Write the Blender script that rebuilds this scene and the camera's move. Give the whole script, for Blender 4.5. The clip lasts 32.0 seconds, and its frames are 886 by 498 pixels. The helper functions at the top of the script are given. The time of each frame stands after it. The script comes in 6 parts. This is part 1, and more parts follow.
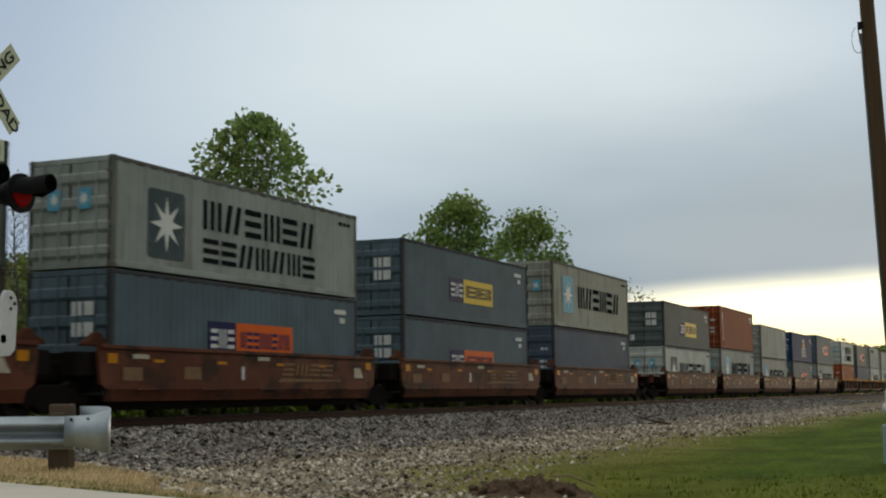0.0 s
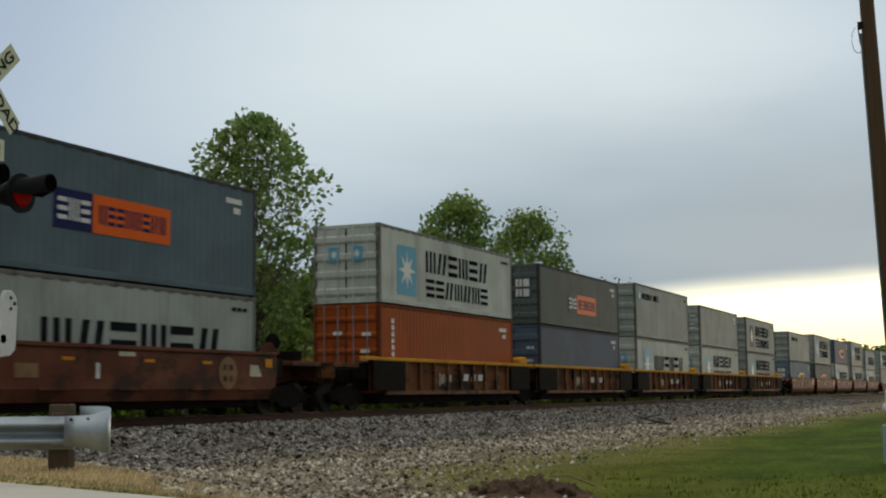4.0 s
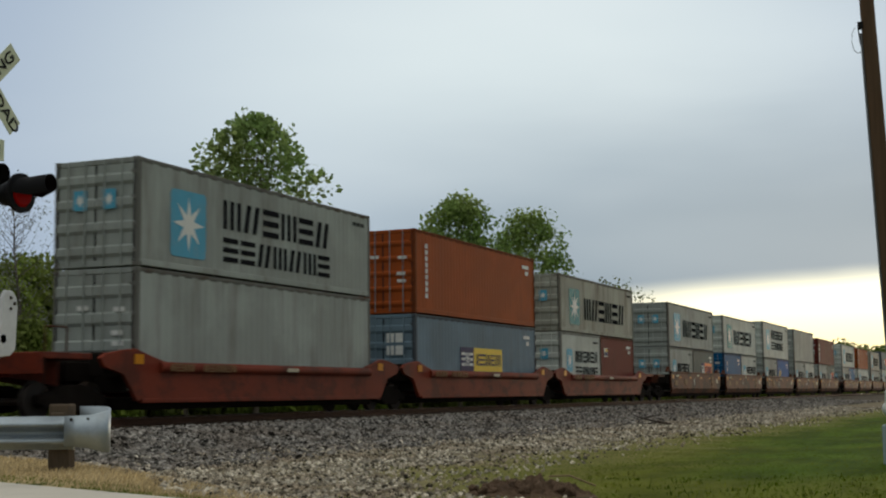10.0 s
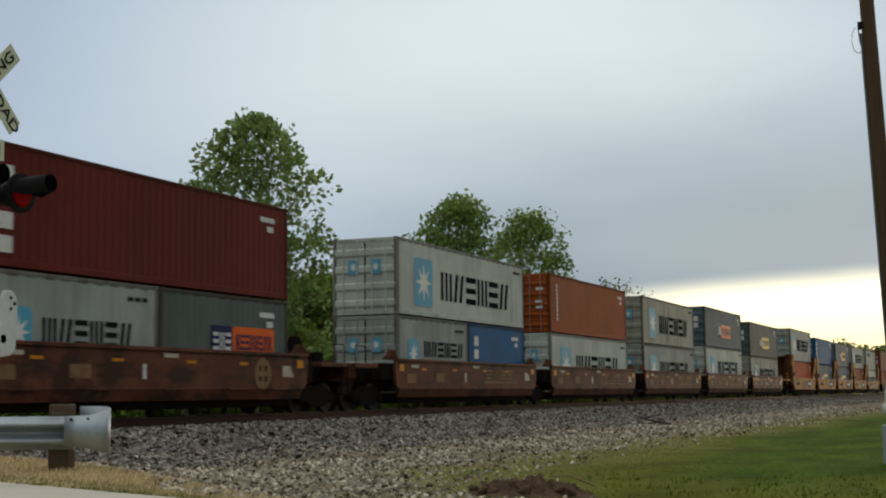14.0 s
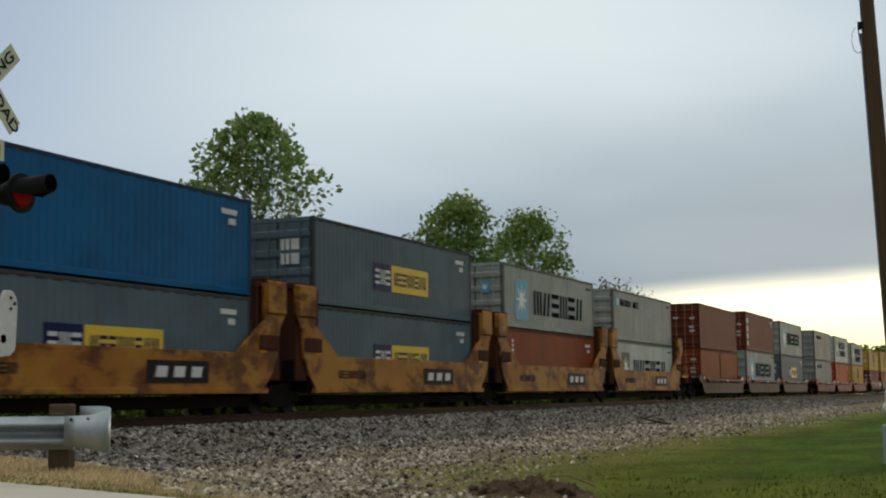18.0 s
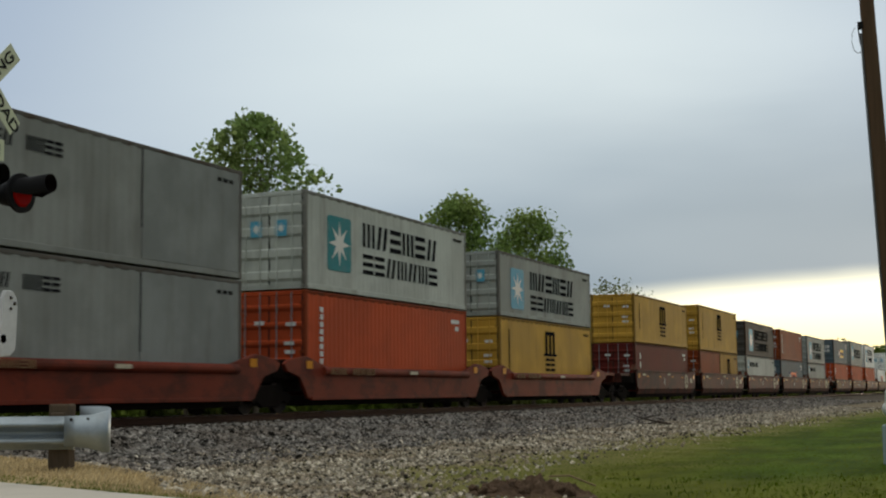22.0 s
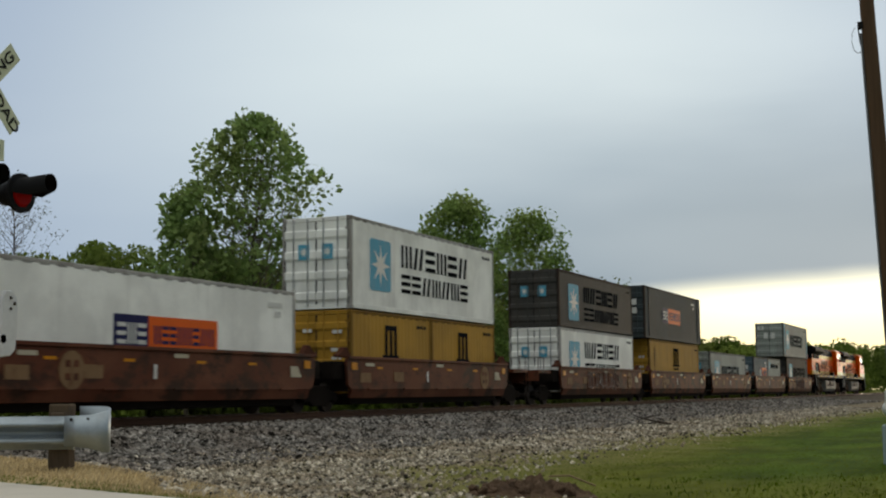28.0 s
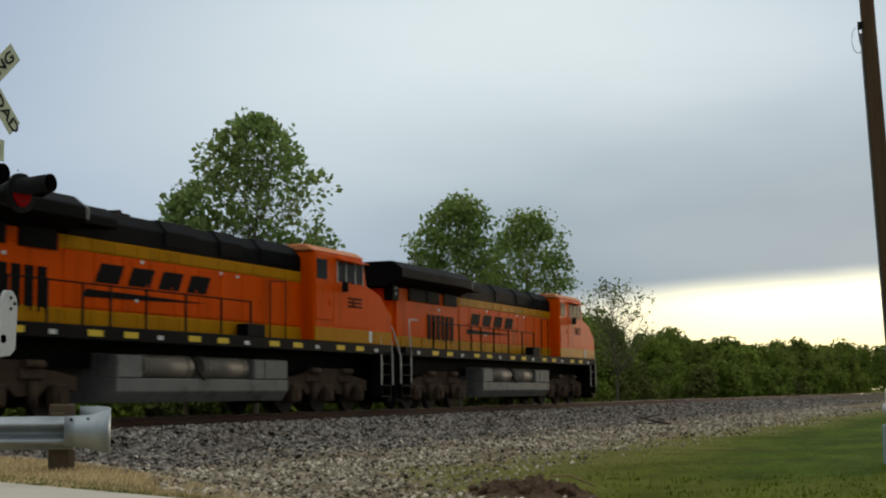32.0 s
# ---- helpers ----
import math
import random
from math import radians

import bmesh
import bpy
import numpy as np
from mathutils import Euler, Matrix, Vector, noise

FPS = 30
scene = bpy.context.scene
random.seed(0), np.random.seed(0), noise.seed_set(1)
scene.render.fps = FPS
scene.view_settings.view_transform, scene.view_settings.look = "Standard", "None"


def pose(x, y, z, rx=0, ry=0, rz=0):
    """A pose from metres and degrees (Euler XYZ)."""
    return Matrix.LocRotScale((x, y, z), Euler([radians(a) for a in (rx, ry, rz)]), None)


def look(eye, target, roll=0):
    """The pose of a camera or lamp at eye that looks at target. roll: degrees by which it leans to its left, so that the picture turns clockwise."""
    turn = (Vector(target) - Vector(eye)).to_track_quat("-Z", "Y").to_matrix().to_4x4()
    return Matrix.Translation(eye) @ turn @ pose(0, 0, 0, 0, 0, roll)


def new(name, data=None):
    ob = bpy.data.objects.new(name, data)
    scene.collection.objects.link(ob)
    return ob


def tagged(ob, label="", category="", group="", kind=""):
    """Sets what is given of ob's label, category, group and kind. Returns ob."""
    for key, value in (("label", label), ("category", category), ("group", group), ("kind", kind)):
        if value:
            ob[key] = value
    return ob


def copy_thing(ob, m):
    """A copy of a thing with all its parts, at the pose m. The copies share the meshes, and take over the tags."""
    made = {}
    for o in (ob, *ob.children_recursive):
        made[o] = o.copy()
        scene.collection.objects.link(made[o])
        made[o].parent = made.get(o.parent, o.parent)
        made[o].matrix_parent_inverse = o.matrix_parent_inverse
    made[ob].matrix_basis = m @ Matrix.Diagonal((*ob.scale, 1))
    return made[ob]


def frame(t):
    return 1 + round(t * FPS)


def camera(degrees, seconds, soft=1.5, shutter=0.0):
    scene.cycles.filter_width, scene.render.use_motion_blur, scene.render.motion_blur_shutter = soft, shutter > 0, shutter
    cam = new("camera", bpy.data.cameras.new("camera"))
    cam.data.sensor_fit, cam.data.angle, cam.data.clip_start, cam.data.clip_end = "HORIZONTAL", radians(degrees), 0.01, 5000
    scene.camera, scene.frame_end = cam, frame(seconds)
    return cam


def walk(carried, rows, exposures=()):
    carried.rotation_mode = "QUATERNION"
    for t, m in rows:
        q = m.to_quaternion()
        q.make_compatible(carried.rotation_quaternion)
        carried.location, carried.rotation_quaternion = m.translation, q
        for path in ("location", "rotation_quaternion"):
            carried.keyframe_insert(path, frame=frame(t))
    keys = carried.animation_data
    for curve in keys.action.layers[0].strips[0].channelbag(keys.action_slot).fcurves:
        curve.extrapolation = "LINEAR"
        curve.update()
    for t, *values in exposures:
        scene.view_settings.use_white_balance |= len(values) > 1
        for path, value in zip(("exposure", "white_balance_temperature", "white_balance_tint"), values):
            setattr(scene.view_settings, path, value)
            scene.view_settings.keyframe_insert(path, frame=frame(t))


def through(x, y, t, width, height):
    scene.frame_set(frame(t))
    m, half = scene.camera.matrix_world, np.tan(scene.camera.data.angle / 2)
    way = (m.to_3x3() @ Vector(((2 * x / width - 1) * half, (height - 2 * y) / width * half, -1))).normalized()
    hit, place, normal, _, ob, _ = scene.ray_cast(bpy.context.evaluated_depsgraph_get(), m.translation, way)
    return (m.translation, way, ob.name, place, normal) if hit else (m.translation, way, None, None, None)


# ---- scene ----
# World axes: x runs along the track away from the road, y across it, z up from the rail head.
EYE = Vector((0, 0, 0.483))
YAW, PITCH, ROLL = radians(23.29), radians(6.206), -0.6216
AIM = Vector((math.cos(PITCH) * math.cos(YAW), math.cos(PITCH) * math.sin(YAW), math.sin(PITCH)))
cam = camera(36.69, 32.0, 2.1, 0.12)
walk(cam, [(0.0, look(EYE, EYE + AIM, ROLL)), (32.0, look(EYE, EYE + AIM, ROLL))])

SIDE = 18.816                 # the near side of the boxes on the train
MID = SIDE + 1.219            # the middle of the track
# how far the train has rolled at each time
ROLLED = [(0, 0), (3, 89.8), (6, 179.2), (10, 297.8), (14, 416.8), (18, 535.8), (22, 654.65), (25, 743.8), (28, 832.4), (30, 891.4), (32, 950.3)]
TRAIN = []                    # (thing, its place along the train, its y, its z)

# ---- world, sun ----
SUN_AZ, SUN_EL = radians(-3), radians(5.0)
world = bpy.data.worlds.new("world")
scene.world = world
world.use_nodes = True


class Net:
    """Short hand for wiring nodes."""

    def __init__(self, tree):
        self.tree = tree
        tree.nodes.clear()

    def add(self, kind, **values):
        n = self.tree.nodes.new(kind)
        for k, v in values.items():
            n.inputs[k.replace("_", " ")].default_value = v
        return n

    def link(self, a, b):
        self.tree.links.new(a, b)

    def math(self, op, a, b=0.0, clamp=False):
        n = self.tree.nodes.new("ShaderNodeMath")
        n.operation, n.use_clamp = op, clamp
        for i, v in enumerate((a, b)):
            if isinstance(v, (int, float)):
                n.inputs[i].default_value = v
            else:
                self.link(v, n.inputs[i])
        return n.outputs[0]

    def step(self, v, lo, hi):
        n = self.tree.nodes.new("ShaderNodeMapRange")
        n.interpolation_type = "SMOOTHSTEP"
        self.link(v, n.inputs[0])
        n.inputs[1].default_value, n.inputs[2].default_value = lo, hi
        return n.outputs[0]

    def mix(self, f, a, b, how="MIX"):
        n = self.tree.nodes.new("ShaderNodeMix")
        n.data_type, n.blend_type = "RGBA", how
        for sock, v in ((n.inputs[0], f), (n.inputs[6], a), (n.inputs[7], b)):
            if isinstance(v, (int, float)):
                sock.default_value = v
            elif isinstance(v, (tuple, list)):
                sock.default_value = (*v[:3], 1)
            else:
                self.link(v, sock)
        return n.outputs[2]

    def noise(self, vec, scale, detail=3.0, rough=0.55):
        n = self.add("ShaderNodeTexNoise", Scale=scale, Detail=detail, Roughness=rough)
        if vec is not None:
            self.link(vec, n.inputs["Vector"])
        return n.outputs["Fac"]

    def scaled(self, vec, x, y, z):
        n = self.tree.nodes.new("ShaderNodeMapping")
        n.inputs["Scale"].default_value = (x, y, z)
        self.link(vec, n.inputs["Vector"])
        return n.outputs[0]


def make_sky():
    k = Net(world.node_tree)
    co = k.add("ShaderNodeTexCoord").outputs["Generated"]
    sep = k.add("ShaderNodeSeparateXYZ")
    k.link(co, sep.inputs[0])
    x, y, z = sep.outputs
    # streaked cloud, wide across and thin upwards
    streak = k.noise(k.scaled(co, 2.2, 2.2, 11), 1.3, 4, 0.5)
    puff = k.noise(k.scaled(co, 1, 1, 3), 2.4, 3, 0.5)
    west = k.math("ADD", k.math("MULTIPLY", x, math.cos(SUN_AZ)), k.math("MULTIPLY", y, math.sin(SUN_AZ)))
    up = k.math("ADD", z, k.math("MULTIPLY", k.math("SUBTRACT", streak, 0.5), 0.05))
    # the cloud deck: blue-grey low down, palest some way up, heavy and dull overhead
    ahead = k.math("ADD", k.math("MULTIPLY", x, math.cos(radians(20))), k.math("MULTIPLY", y, math.sin(radians(20))))
    deck = k.mix(k.step(up, 0.035, 0.30), (0.375, 0.47, 0.605), (0.80, 0.89, 0.92))
    deck = k.mix(k.math("MULTIPLY", k.math("SUBTRACT", 1.0, k.step(ahead, 0.88, 0.994)), 0.85), deck, (0.335, 0.425, 0.59))
    dark = k.math("MULTIPLY", k.step(west, 0.80, 0.985), k.math("SUBTRACT", 1.0, k.step(up, 0.10, 0.26)))
    deck = k.mix(k.math("MULTIPLY", dark, 0.95), deck, (0.235, 0.31, 0.38))
    deck = k.mix(k.math("MULTIPLY", k.step(puff, 0.35, 0.75), 0.2), deck, (0.95, 1.0, 1.02))
    deck = k.mix(k.math("SUBTRACT", 1.0, k.step(ahead, 0.55, 0.90)), deck, (0.20, 0.24, 0.29))
    deck = k.mix(k.step(z, 0.34, 0.85), deck, (1.0, 1.02, 1.01))
    # the clear strip under the deck towards the set sun
    lid = k.math("SUBTRACT", k.math("ADD", 0.0875, k.math("MULTIPLY", k.math("SUBTRACT", streak, 0.5), 0.022)), k.math("MULTIPLY", k.math("SUBTRACT", 1.0, west), 0.28))
    gap = k.math("MULTIPLY", k.math("SUBTRACT", 1.0, k.step(k.math("SUBTRACT", z, lid), -0.016, 0.010)), k.step(west, 0.91, 0.975))
    glow = k.mix(k.step(z, 0.02, 0.085), (1.5, 1.26, 0.70), (1.9, 1.78, 1.25))
    # deeper gold on the far side of the sun
    glow = k.mix(k.step(y, -0.16, 0.07), (1.8, 1.2, 0.5), glow)
    cloud = k.mix(gap, k.mix(1.0, deck, (1.0, 1.0, 0.968), "MULTIPLY"), glow)
    sky = k.tree.nodes.new("ShaderNodeTexSky")
    sky.sky_type, sky.sun_disc = "NISHITA", False
    sky.sun_elevation, sky.sun_rotation = SUN_EL, math.pi / 2 - SUN_AZ
    clear = k.mix(1.0, sky.outputs[0], (0.1, 0.1, 0.1), "MULTIPLY")
    both = k.mix(0.98, clear, cloud)
    bg = k.add("ShaderNodeBackground", Strength=1.0)
    k.link(both, bg.inputs[0])
    out = k.add("ShaderNodeOutputWorld")
    k.link(bg.outputs[0], out.inputs[0])


make_sky()
sun = new("sun", bpy.data.lights.new("sun", "SUN"))
sun.data.energy, sun.data.angle, sun.data.color = 0.5, radians(12), (1.0, 0.83, 0.62)
sun.matrix_world = look((0, 0, 40), (-math.cos(SUN_AZ) * 40, -math.sin(SUN_AZ) * 40, 40 - 40 * math.tan(SUN_EL)))
scene.view_settings.exposure = 0.0

# ---- materials ----
MATS = {}


def mat(name, col, rough=0.6, metal=0.0, var=0.18, scale=1.5, bump=0.15, fine=30.0, dirt=None, amount=0.0, streak=False, emit=0.0, coat=0.0, island=0.0, tilt=(1, 1, 1), alt=None, spec=0.04, through=0.0, edge=(0.47, 0.78)):
    """A surface with grain and stains at two scales. alt: a second colour in patches; island: colour change from piece to piece."""
    if name in MATS:
        return MATS[name]
    m = bpy.data.materials.new(name)
    m.use_nodes = True
    k = Net(m.node_tree)
    co = k.add("ShaderNodeTexCoord").outputs["Object"]
    info = k.add("ShaderNodeObjectInfo")
    shift = k.tree.nodes.new("ShaderNodeVectorMath")
    shift.operation = "MULTIPLY_ADD"
    k.link(info.outputs["Random"], shift.inputs[0])
    shift.inputs[1].default_value = (37, 51, 43)
    k.link(co, shift.inputs[2])
    co = k.scaled(shift.outputs[0], *tilt)
    big, small = k.noise(co, scale, 4), k.noise(co, fine, 2)
    c = k.mix(0.0, col, col)
    if alt:
        c = k.mix(k.step(big, 0.42, 0.62), col, alt)
    tone = k.math("ADD", k.math("MULTIPLY", k.math("SUBTRACT", big, 0.5), 2.2 * var), k.math("MULTIPLY", k.math("SUBTRACT", small, 0.5), 1.2 * var))
    tone = k.math("ADD", tone, 1.0)
    if island:
        geo = k.tree.nodes.new("ShaderNodeNewGeometry")
        tone = k.math("MULTIPLY", tone, k.math("ADD", 1 - island, k.math("MULTIPLY", geo.outputs["Random Per Island"], 2 * island)))
    hsv = k.add("ShaderNodeHueSaturation")
    k.link(c, hsv.inputs["Color"])
    k.link(tone, hsv.inputs["Value"])
    c = hsv.outputs[0]
    if dirt:
        v = k.scaled(co, 1.1, 1.1, 0.13) if streak else co
        d = k.noise(v, 1.6 if streak else scale * 1.7, 6, 0.65)
        c = k.mix(k.math("MULTIPLY", k.step(d, *edge), amount), c, dirt)
    p = k.add("ShaderNodeBsdfPrincipled", Metallic=metal)
    k.link(c, p.inputs["Base Color"])
    k.link(k.math("ADD", rough - 0.1, k.math("MULTIPLY", big, 0.2)), p.inputs["Roughness"])
    p.inputs["Specular IOR Level"].default_value = spec
    if coat:
        p.inputs["Coat Weight"].default_value = coat
    if emit:
        k.link(c, p.inputs["Emission Color"])
        p.inputs["Emission Strength"].default_value = emit
    if bump:
        b = k.add("ShaderNodeBump", Strength=bump, Distance=0.02)
        k.link(small, b.inputs["Height"])
        k.link(b.outputs[0], p.inputs["Normal"])
    out = k.add("ShaderNodeOutputMaterial")
    face = p.outputs[0]
    if through:
        thin = k.add("ShaderNodeBsdfTranslucent")
        k.link(c, thin.inputs[0])
        both = k.add("ShaderNodeMixShader", Fac=through)
        k.link(face, both.inputs[1])
        k.link(thin.outputs[0], both.inputs[2])
        face = both.outputs[0]
    k.link(face, out.inputs[0])
    MATS[name] = m
    return m


RUST, SOOT = (0.075, 0.04, 0.022), (0.035, 0.03, 0.026)


def paint(name, col, grime=0.4, rough=0.48, dirt=RUST):
    return mat("paint_" + name, col, rough + 0.1, 0, 0.13, 0.45, 0.10, 25, dirt, grime, True, spec=0.025, alt=tuple(1.16 * v for v in col))


BASE = {
    "grey": (0.320, 0.345, 0.312),
    "dove": (0.268, 0.28, 0.255),
    "beige": (0.34, 0.345, 0.285),
    "pale": (0.492, 0.52, 0.464),
    "white": (0.88, 0.88, 0.82),
    "slate": (0.105, 0.145, 0.165),
    "moss": (0.105, 0.13, 0.12),
    "steel": (0.15, 0.21, 0.25),
    "dusk": (0.085, 0.115, 0.155),
    "navy": (0.008, 0.045, 0.13),
    "blue": (0.014, 0.11, 0.25),
    "royal": (0.03, 0.12, 0.34),
    "rust": (0.255, 0.058, 0.02),
    "orange": (0.31, 0.07, 0.018),
    "brick": (0.155, 0.036, 0.02),
    "wine": (0.13, 0.025, 0.02),
    "scarlet": (0.45, 0.075, 0.026),
    "yellow": (0.53, 0.31, 0.052),
    "ochre": (0.40, 0.225, 0.036),
    "coal": (0.076, 0.074, 0.067),
    "ash": (0.058, 0.072, 0.076),
    "black": (0.018, 0.018, 0.018),
}
GRIME = {"grey": 0.4, "dove": 0.3, "beige": 0.7, "pale": 0.38, "white": 0.15, "slate": 0.25, "moss": 0.3, "steel": 0.3, "dusk": 0.25, "navy": 0.2, "blue": 0.2, "royal": 0.2, "rust": 0.35, "orange": 0.35, "brick": 0.3, "wine": 0.3, "scarlet": 0.25, "yellow": 0.35, "ochre": 0.4, "coal": 0.3, "ash": 0.3, "black": 0.2}
BASE = {n: tuple(0.92 * v for v in c) for n, c in BASE.items()}
PAINT = {n: paint(n, c, GRIME[n]) for n, c in BASE.items()}
SKY_BLUE = mat("logo_blue", (0.10, 0.36, 0.50), 0.5, var=0.12, bump=0.03, dirt=(0.3, 0.33, 0.33), amount=0.3)
DULL_BLUE = mat("logo_dull", (0.06, 0.085, 0.09), 0.55, var=0.15, bump=0.03, dirt=(0.2, 0.22, 0.22), amount=0.5)
SEA_GREEN = mat("logo_green", (0.02, 0.22, 0.24), 0.5, var=0.12, bump=0.03, dirt=(0.2, 0.22, 0.22), amount=0.3)
STAR_WHITE = mat("logo_white", (0.72, 0.72, 0.66), 0.5, var=0.1, bump=0.02)
INK = mat("lettering_black", (0.014, 0.014, 0.016), 0.6, var=0.2, bump=0.03, dirt=(0.10, 0.10, 0.095), amount=0.15, spec=0.0)
FADED = mat("lettering_faded", (0.028, 0.028, 0.026), 0.6, var=0.2, bump=0.03, spec=0.0)
WHITE_INK = mat("lettering_white", (0.66, 0.66, 0.62), 0.55, var=0.15, bump=0.03, dirt=(0.25, 0.22, 0.2), amount=0.4)
TAN_INK = mat("lettering_tan", (0.22, 0.135, 0.07), 0.65, var=0.25, bump=0.03, dirt=(0.10, 0.04, 0.025), amount=0.7)
NAVY_INK = mat("panel_navy", (0.012, 0.016, 0.075), 0.5, var=0.12, bump=0.02)
ORANGE_INK = mat("panel_orange", (0.72, 0.12, 0.015), 0.5, var=0.12, bump=0.02)
YELLOW_INK = mat("panel_yellow", (0.75, 0.52, 0.06), 0.5, var=0.12, bump=0.02)
CREAM_INK = mat("roundel_cream", (0.50, 0.45, 0.33), 0.6, var=0.2, bump=0.02, dirt=(0.10, 0.04, 0.025), amount=0.5)
AMBER = mat("reflector_amber", (0.56, 0.22, 0.012), 0.35, var=0.15, bump=0.0)
GASKET = mat("rubber_black", (0.02, 0.02, 0.02), 0.8, var=0.2)
ZINC = mat("galvanised_rod", (0.30, 0.31, 0.31), 0.45, 0.7, var=0.25, dirt=RUST, amount=0.5)
GRIT = mat("wheel_steel", (0.05, 0.043, 0.038), 0.65, 0.5, var=0.3, dirt=RUST, amount=0.6)
# grimy steel, taken darker so the shade under the cars is in its colour
BOGIE = mat("bogie_grime_shade", (0.014, 0.011, 0.009), 0.85, 0.1, var=0.35, dirt=(0.02, 0.018, 0.016), amount=0.6, spec=0.02)

# ---- mesh helpers ----
CACHE = {}


def box(bm, x0, x1, y0, y1, z0, z1, soft=0.0):
    vs = [bm.verts.new(p) for p in ((x0, y0, z0), (x1, y0, z0), (x1, y1, z0), (x0, y1, z0), (x0, y0, z1), (x1, y0, z1), (x1, y1, z1), (x0, y1, z1))]
    fs = [bm.faces.new([vs[i] for i in f]) for f in ((3, 2, 1, 0), (4, 5, 6, 7), (0, 1, 5, 4), (1, 2, 6, 5), (2, 3, 7, 6), (3, 0, 4, 7))]
    if soft:
        es = list({e for f in fs for e in f.edges})
        bmesh.ops.bevel(bm, geom=es, offset=soft, segments=1, affect="EDGES")


def prism(bm, pts, axis, a, b, soft=0.0):
    """An outline of two coordinates drawn out along axis (0, 1 or 2) from a to b."""
    def at(p, d):
        q = list(p)
        q.insert(axis, d)
        return q
    lo, hi = [bm.verts.new(at(p, a)) for p in pts], [bm.verts.new(at(p, b)) for p in pts]
    n = len(pts)
    fs = [bm.faces.new(lo[::-1]), bm.faces.new(hi)]
    fs += [bm.faces.new((lo[i], lo[(i + 1) % n], hi[(i + 1) % n], hi[i])) for i in range(n)]
    bmesh.ops.recalc_face_normals(bm, faces=fs)
    if soft:
        bmesh.ops.bevel(bm, geom=list({e for f in fs for e in f.edges}), offset=soft, segments=1, affect="EDGES")


def tube(bm, p, q, r0, r1=None, seg=10, caps=True):
    p, q = Vector(p), Vector(q)
    r1 = r0 if r1 is None else r1
    rot = (q - p).to_track_quat("Z", "Y").to_matrix()
    rings = []
    for c, r in ((p, r0), (q, r1)):
        rings.append([bm.verts.new(c + rot @ Vector((r * math.cos(2 * math.pi * i / seg), r * math.sin(2 * math.pi * i / seg), 0))) for i in range(seg)])
    for i in range(seg):
        f = bm.faces.new((rings[0][i], rings[0][(i + 1) % seg], rings[1][(i + 1) % seg], rings[1][i]))
        f.smooth = seg > 6
    if caps:
        bm.faces.new(rings[0][::-1])
        bm.faces.new(rings[1])


def run(bm, pts, r, seg=6):
    for a, b in zip(pts, pts[1:]):
        tube(bm, a, b, r, seg=seg)


def done(name, bm, material):
    me = bpy.data.meshes.new(name)
    bm.to_mesh(me)
    bm.free()
    me.materials.append(material)
    return me


def put(name, me, parent, m=None, label=""):
    """A mesh as one part under its thing."""
    ob = new(name, me)
    ob.parent = parent
    if m is not None:
        ob.matrix_basis = m
    return tagged(ob, label)


def part(name, bm, material, parent, label=""):
    return put(name, done(name, bm, material), parent, None, label)


def kept(key, material, build):
    """A mesh made once for each key and material."""
    k = (key, material.name)
    if k not in CACHE:
        bm = bmesh.new()
        build(bm)
        CACHE[k] = done(key[0] if isinstance(key, tuple) else key, bm, material)
    return CACHE[k]


def empty(name, m=None):
    ob = new(name)
    ob.empty_display_size = 0.3
    if m is not None:
        ob.matrix_basis = m
    return ob


def move(x, y, z):
    return Matrix.Translation((x, y, z))


def raw(name, verts, faces, material):
    me = bpy.data.meshes.new(name)
    me.from_pydata([tuple(v) for v in verts], [], [tuple(f) for f in faces])
    me.materials.append(material)
    me.update()
    return me


def words(text, height, depth, material):
    """Flat lettering in the built-in font, centred, facing -y."""
    cu = bpy.data.curves.new("lettering", "FONT")
    cu.body, cu.size, cu.extrude, cu.offset = text, height * 1.38, depth, height * 0.02
    cu.align_x, cu.align_y = "CENTER", "CENTER"
    ob = bpy.data.objects.new("lettering", cu)
    scene.collection.objects.link(ob)
    bpy.context.view_layer.update()
    me = bpy.data.meshes.new_from_object(ob.evaluated_get(bpy.context.evaluated_depsgraph_get()))
    bpy.data.objects.remove(ob)
    me.transform(Matrix.Rotation(radians(90), 4, "X"))
    me.materials.clear()
    me.materials.append(material)
    return me


def smooth(a, b, v):
    t = min(1, max(0, (v - a) / (b - a)))
    return t * t * (3 - 2 * t)
# ---- the boxes on the train ----
HALF = 1.219
FACE = -HALF + 0.006           # painted marks lie just proud of the near side


def side_sheet(bm, length, high, ribbed, deep=0.024):
    """One corrugated side, facing -y, with the roll of its ribs running upright."""
    a, b, z0, z1 = -length / 2 + 0.12, length / 2 - 0.12, 0.14, high - 0.09
    if not ribbed:
        box(bm, a, b, -HALF + 0.014, -HALF + 0.05, z0, z1)
        return
    n = max(1, round((b - a) / 0.278))
    w = (b - a) / n
    xs = []
    for i in range(n):
        x = a + i * w
        xs += [(x, 0.014), (x + 0.36 * w, 0.014), (x + 0.5 * w, 0.014 + deep), (x + 0.86 * w, 0.014 + deep)]
    xs.append((b, 0.014))
    lo = [bm.verts.new((x, -HALF + d, z0)) for x, d in xs]
    hi = [bm.verts.new((x, -HALF + d, z1)) for x, d in xs]
    for i in range(len(xs) - 1):
        bm.faces.new((lo[i], lo[i + 1], hi[i + 1], hi[i]))


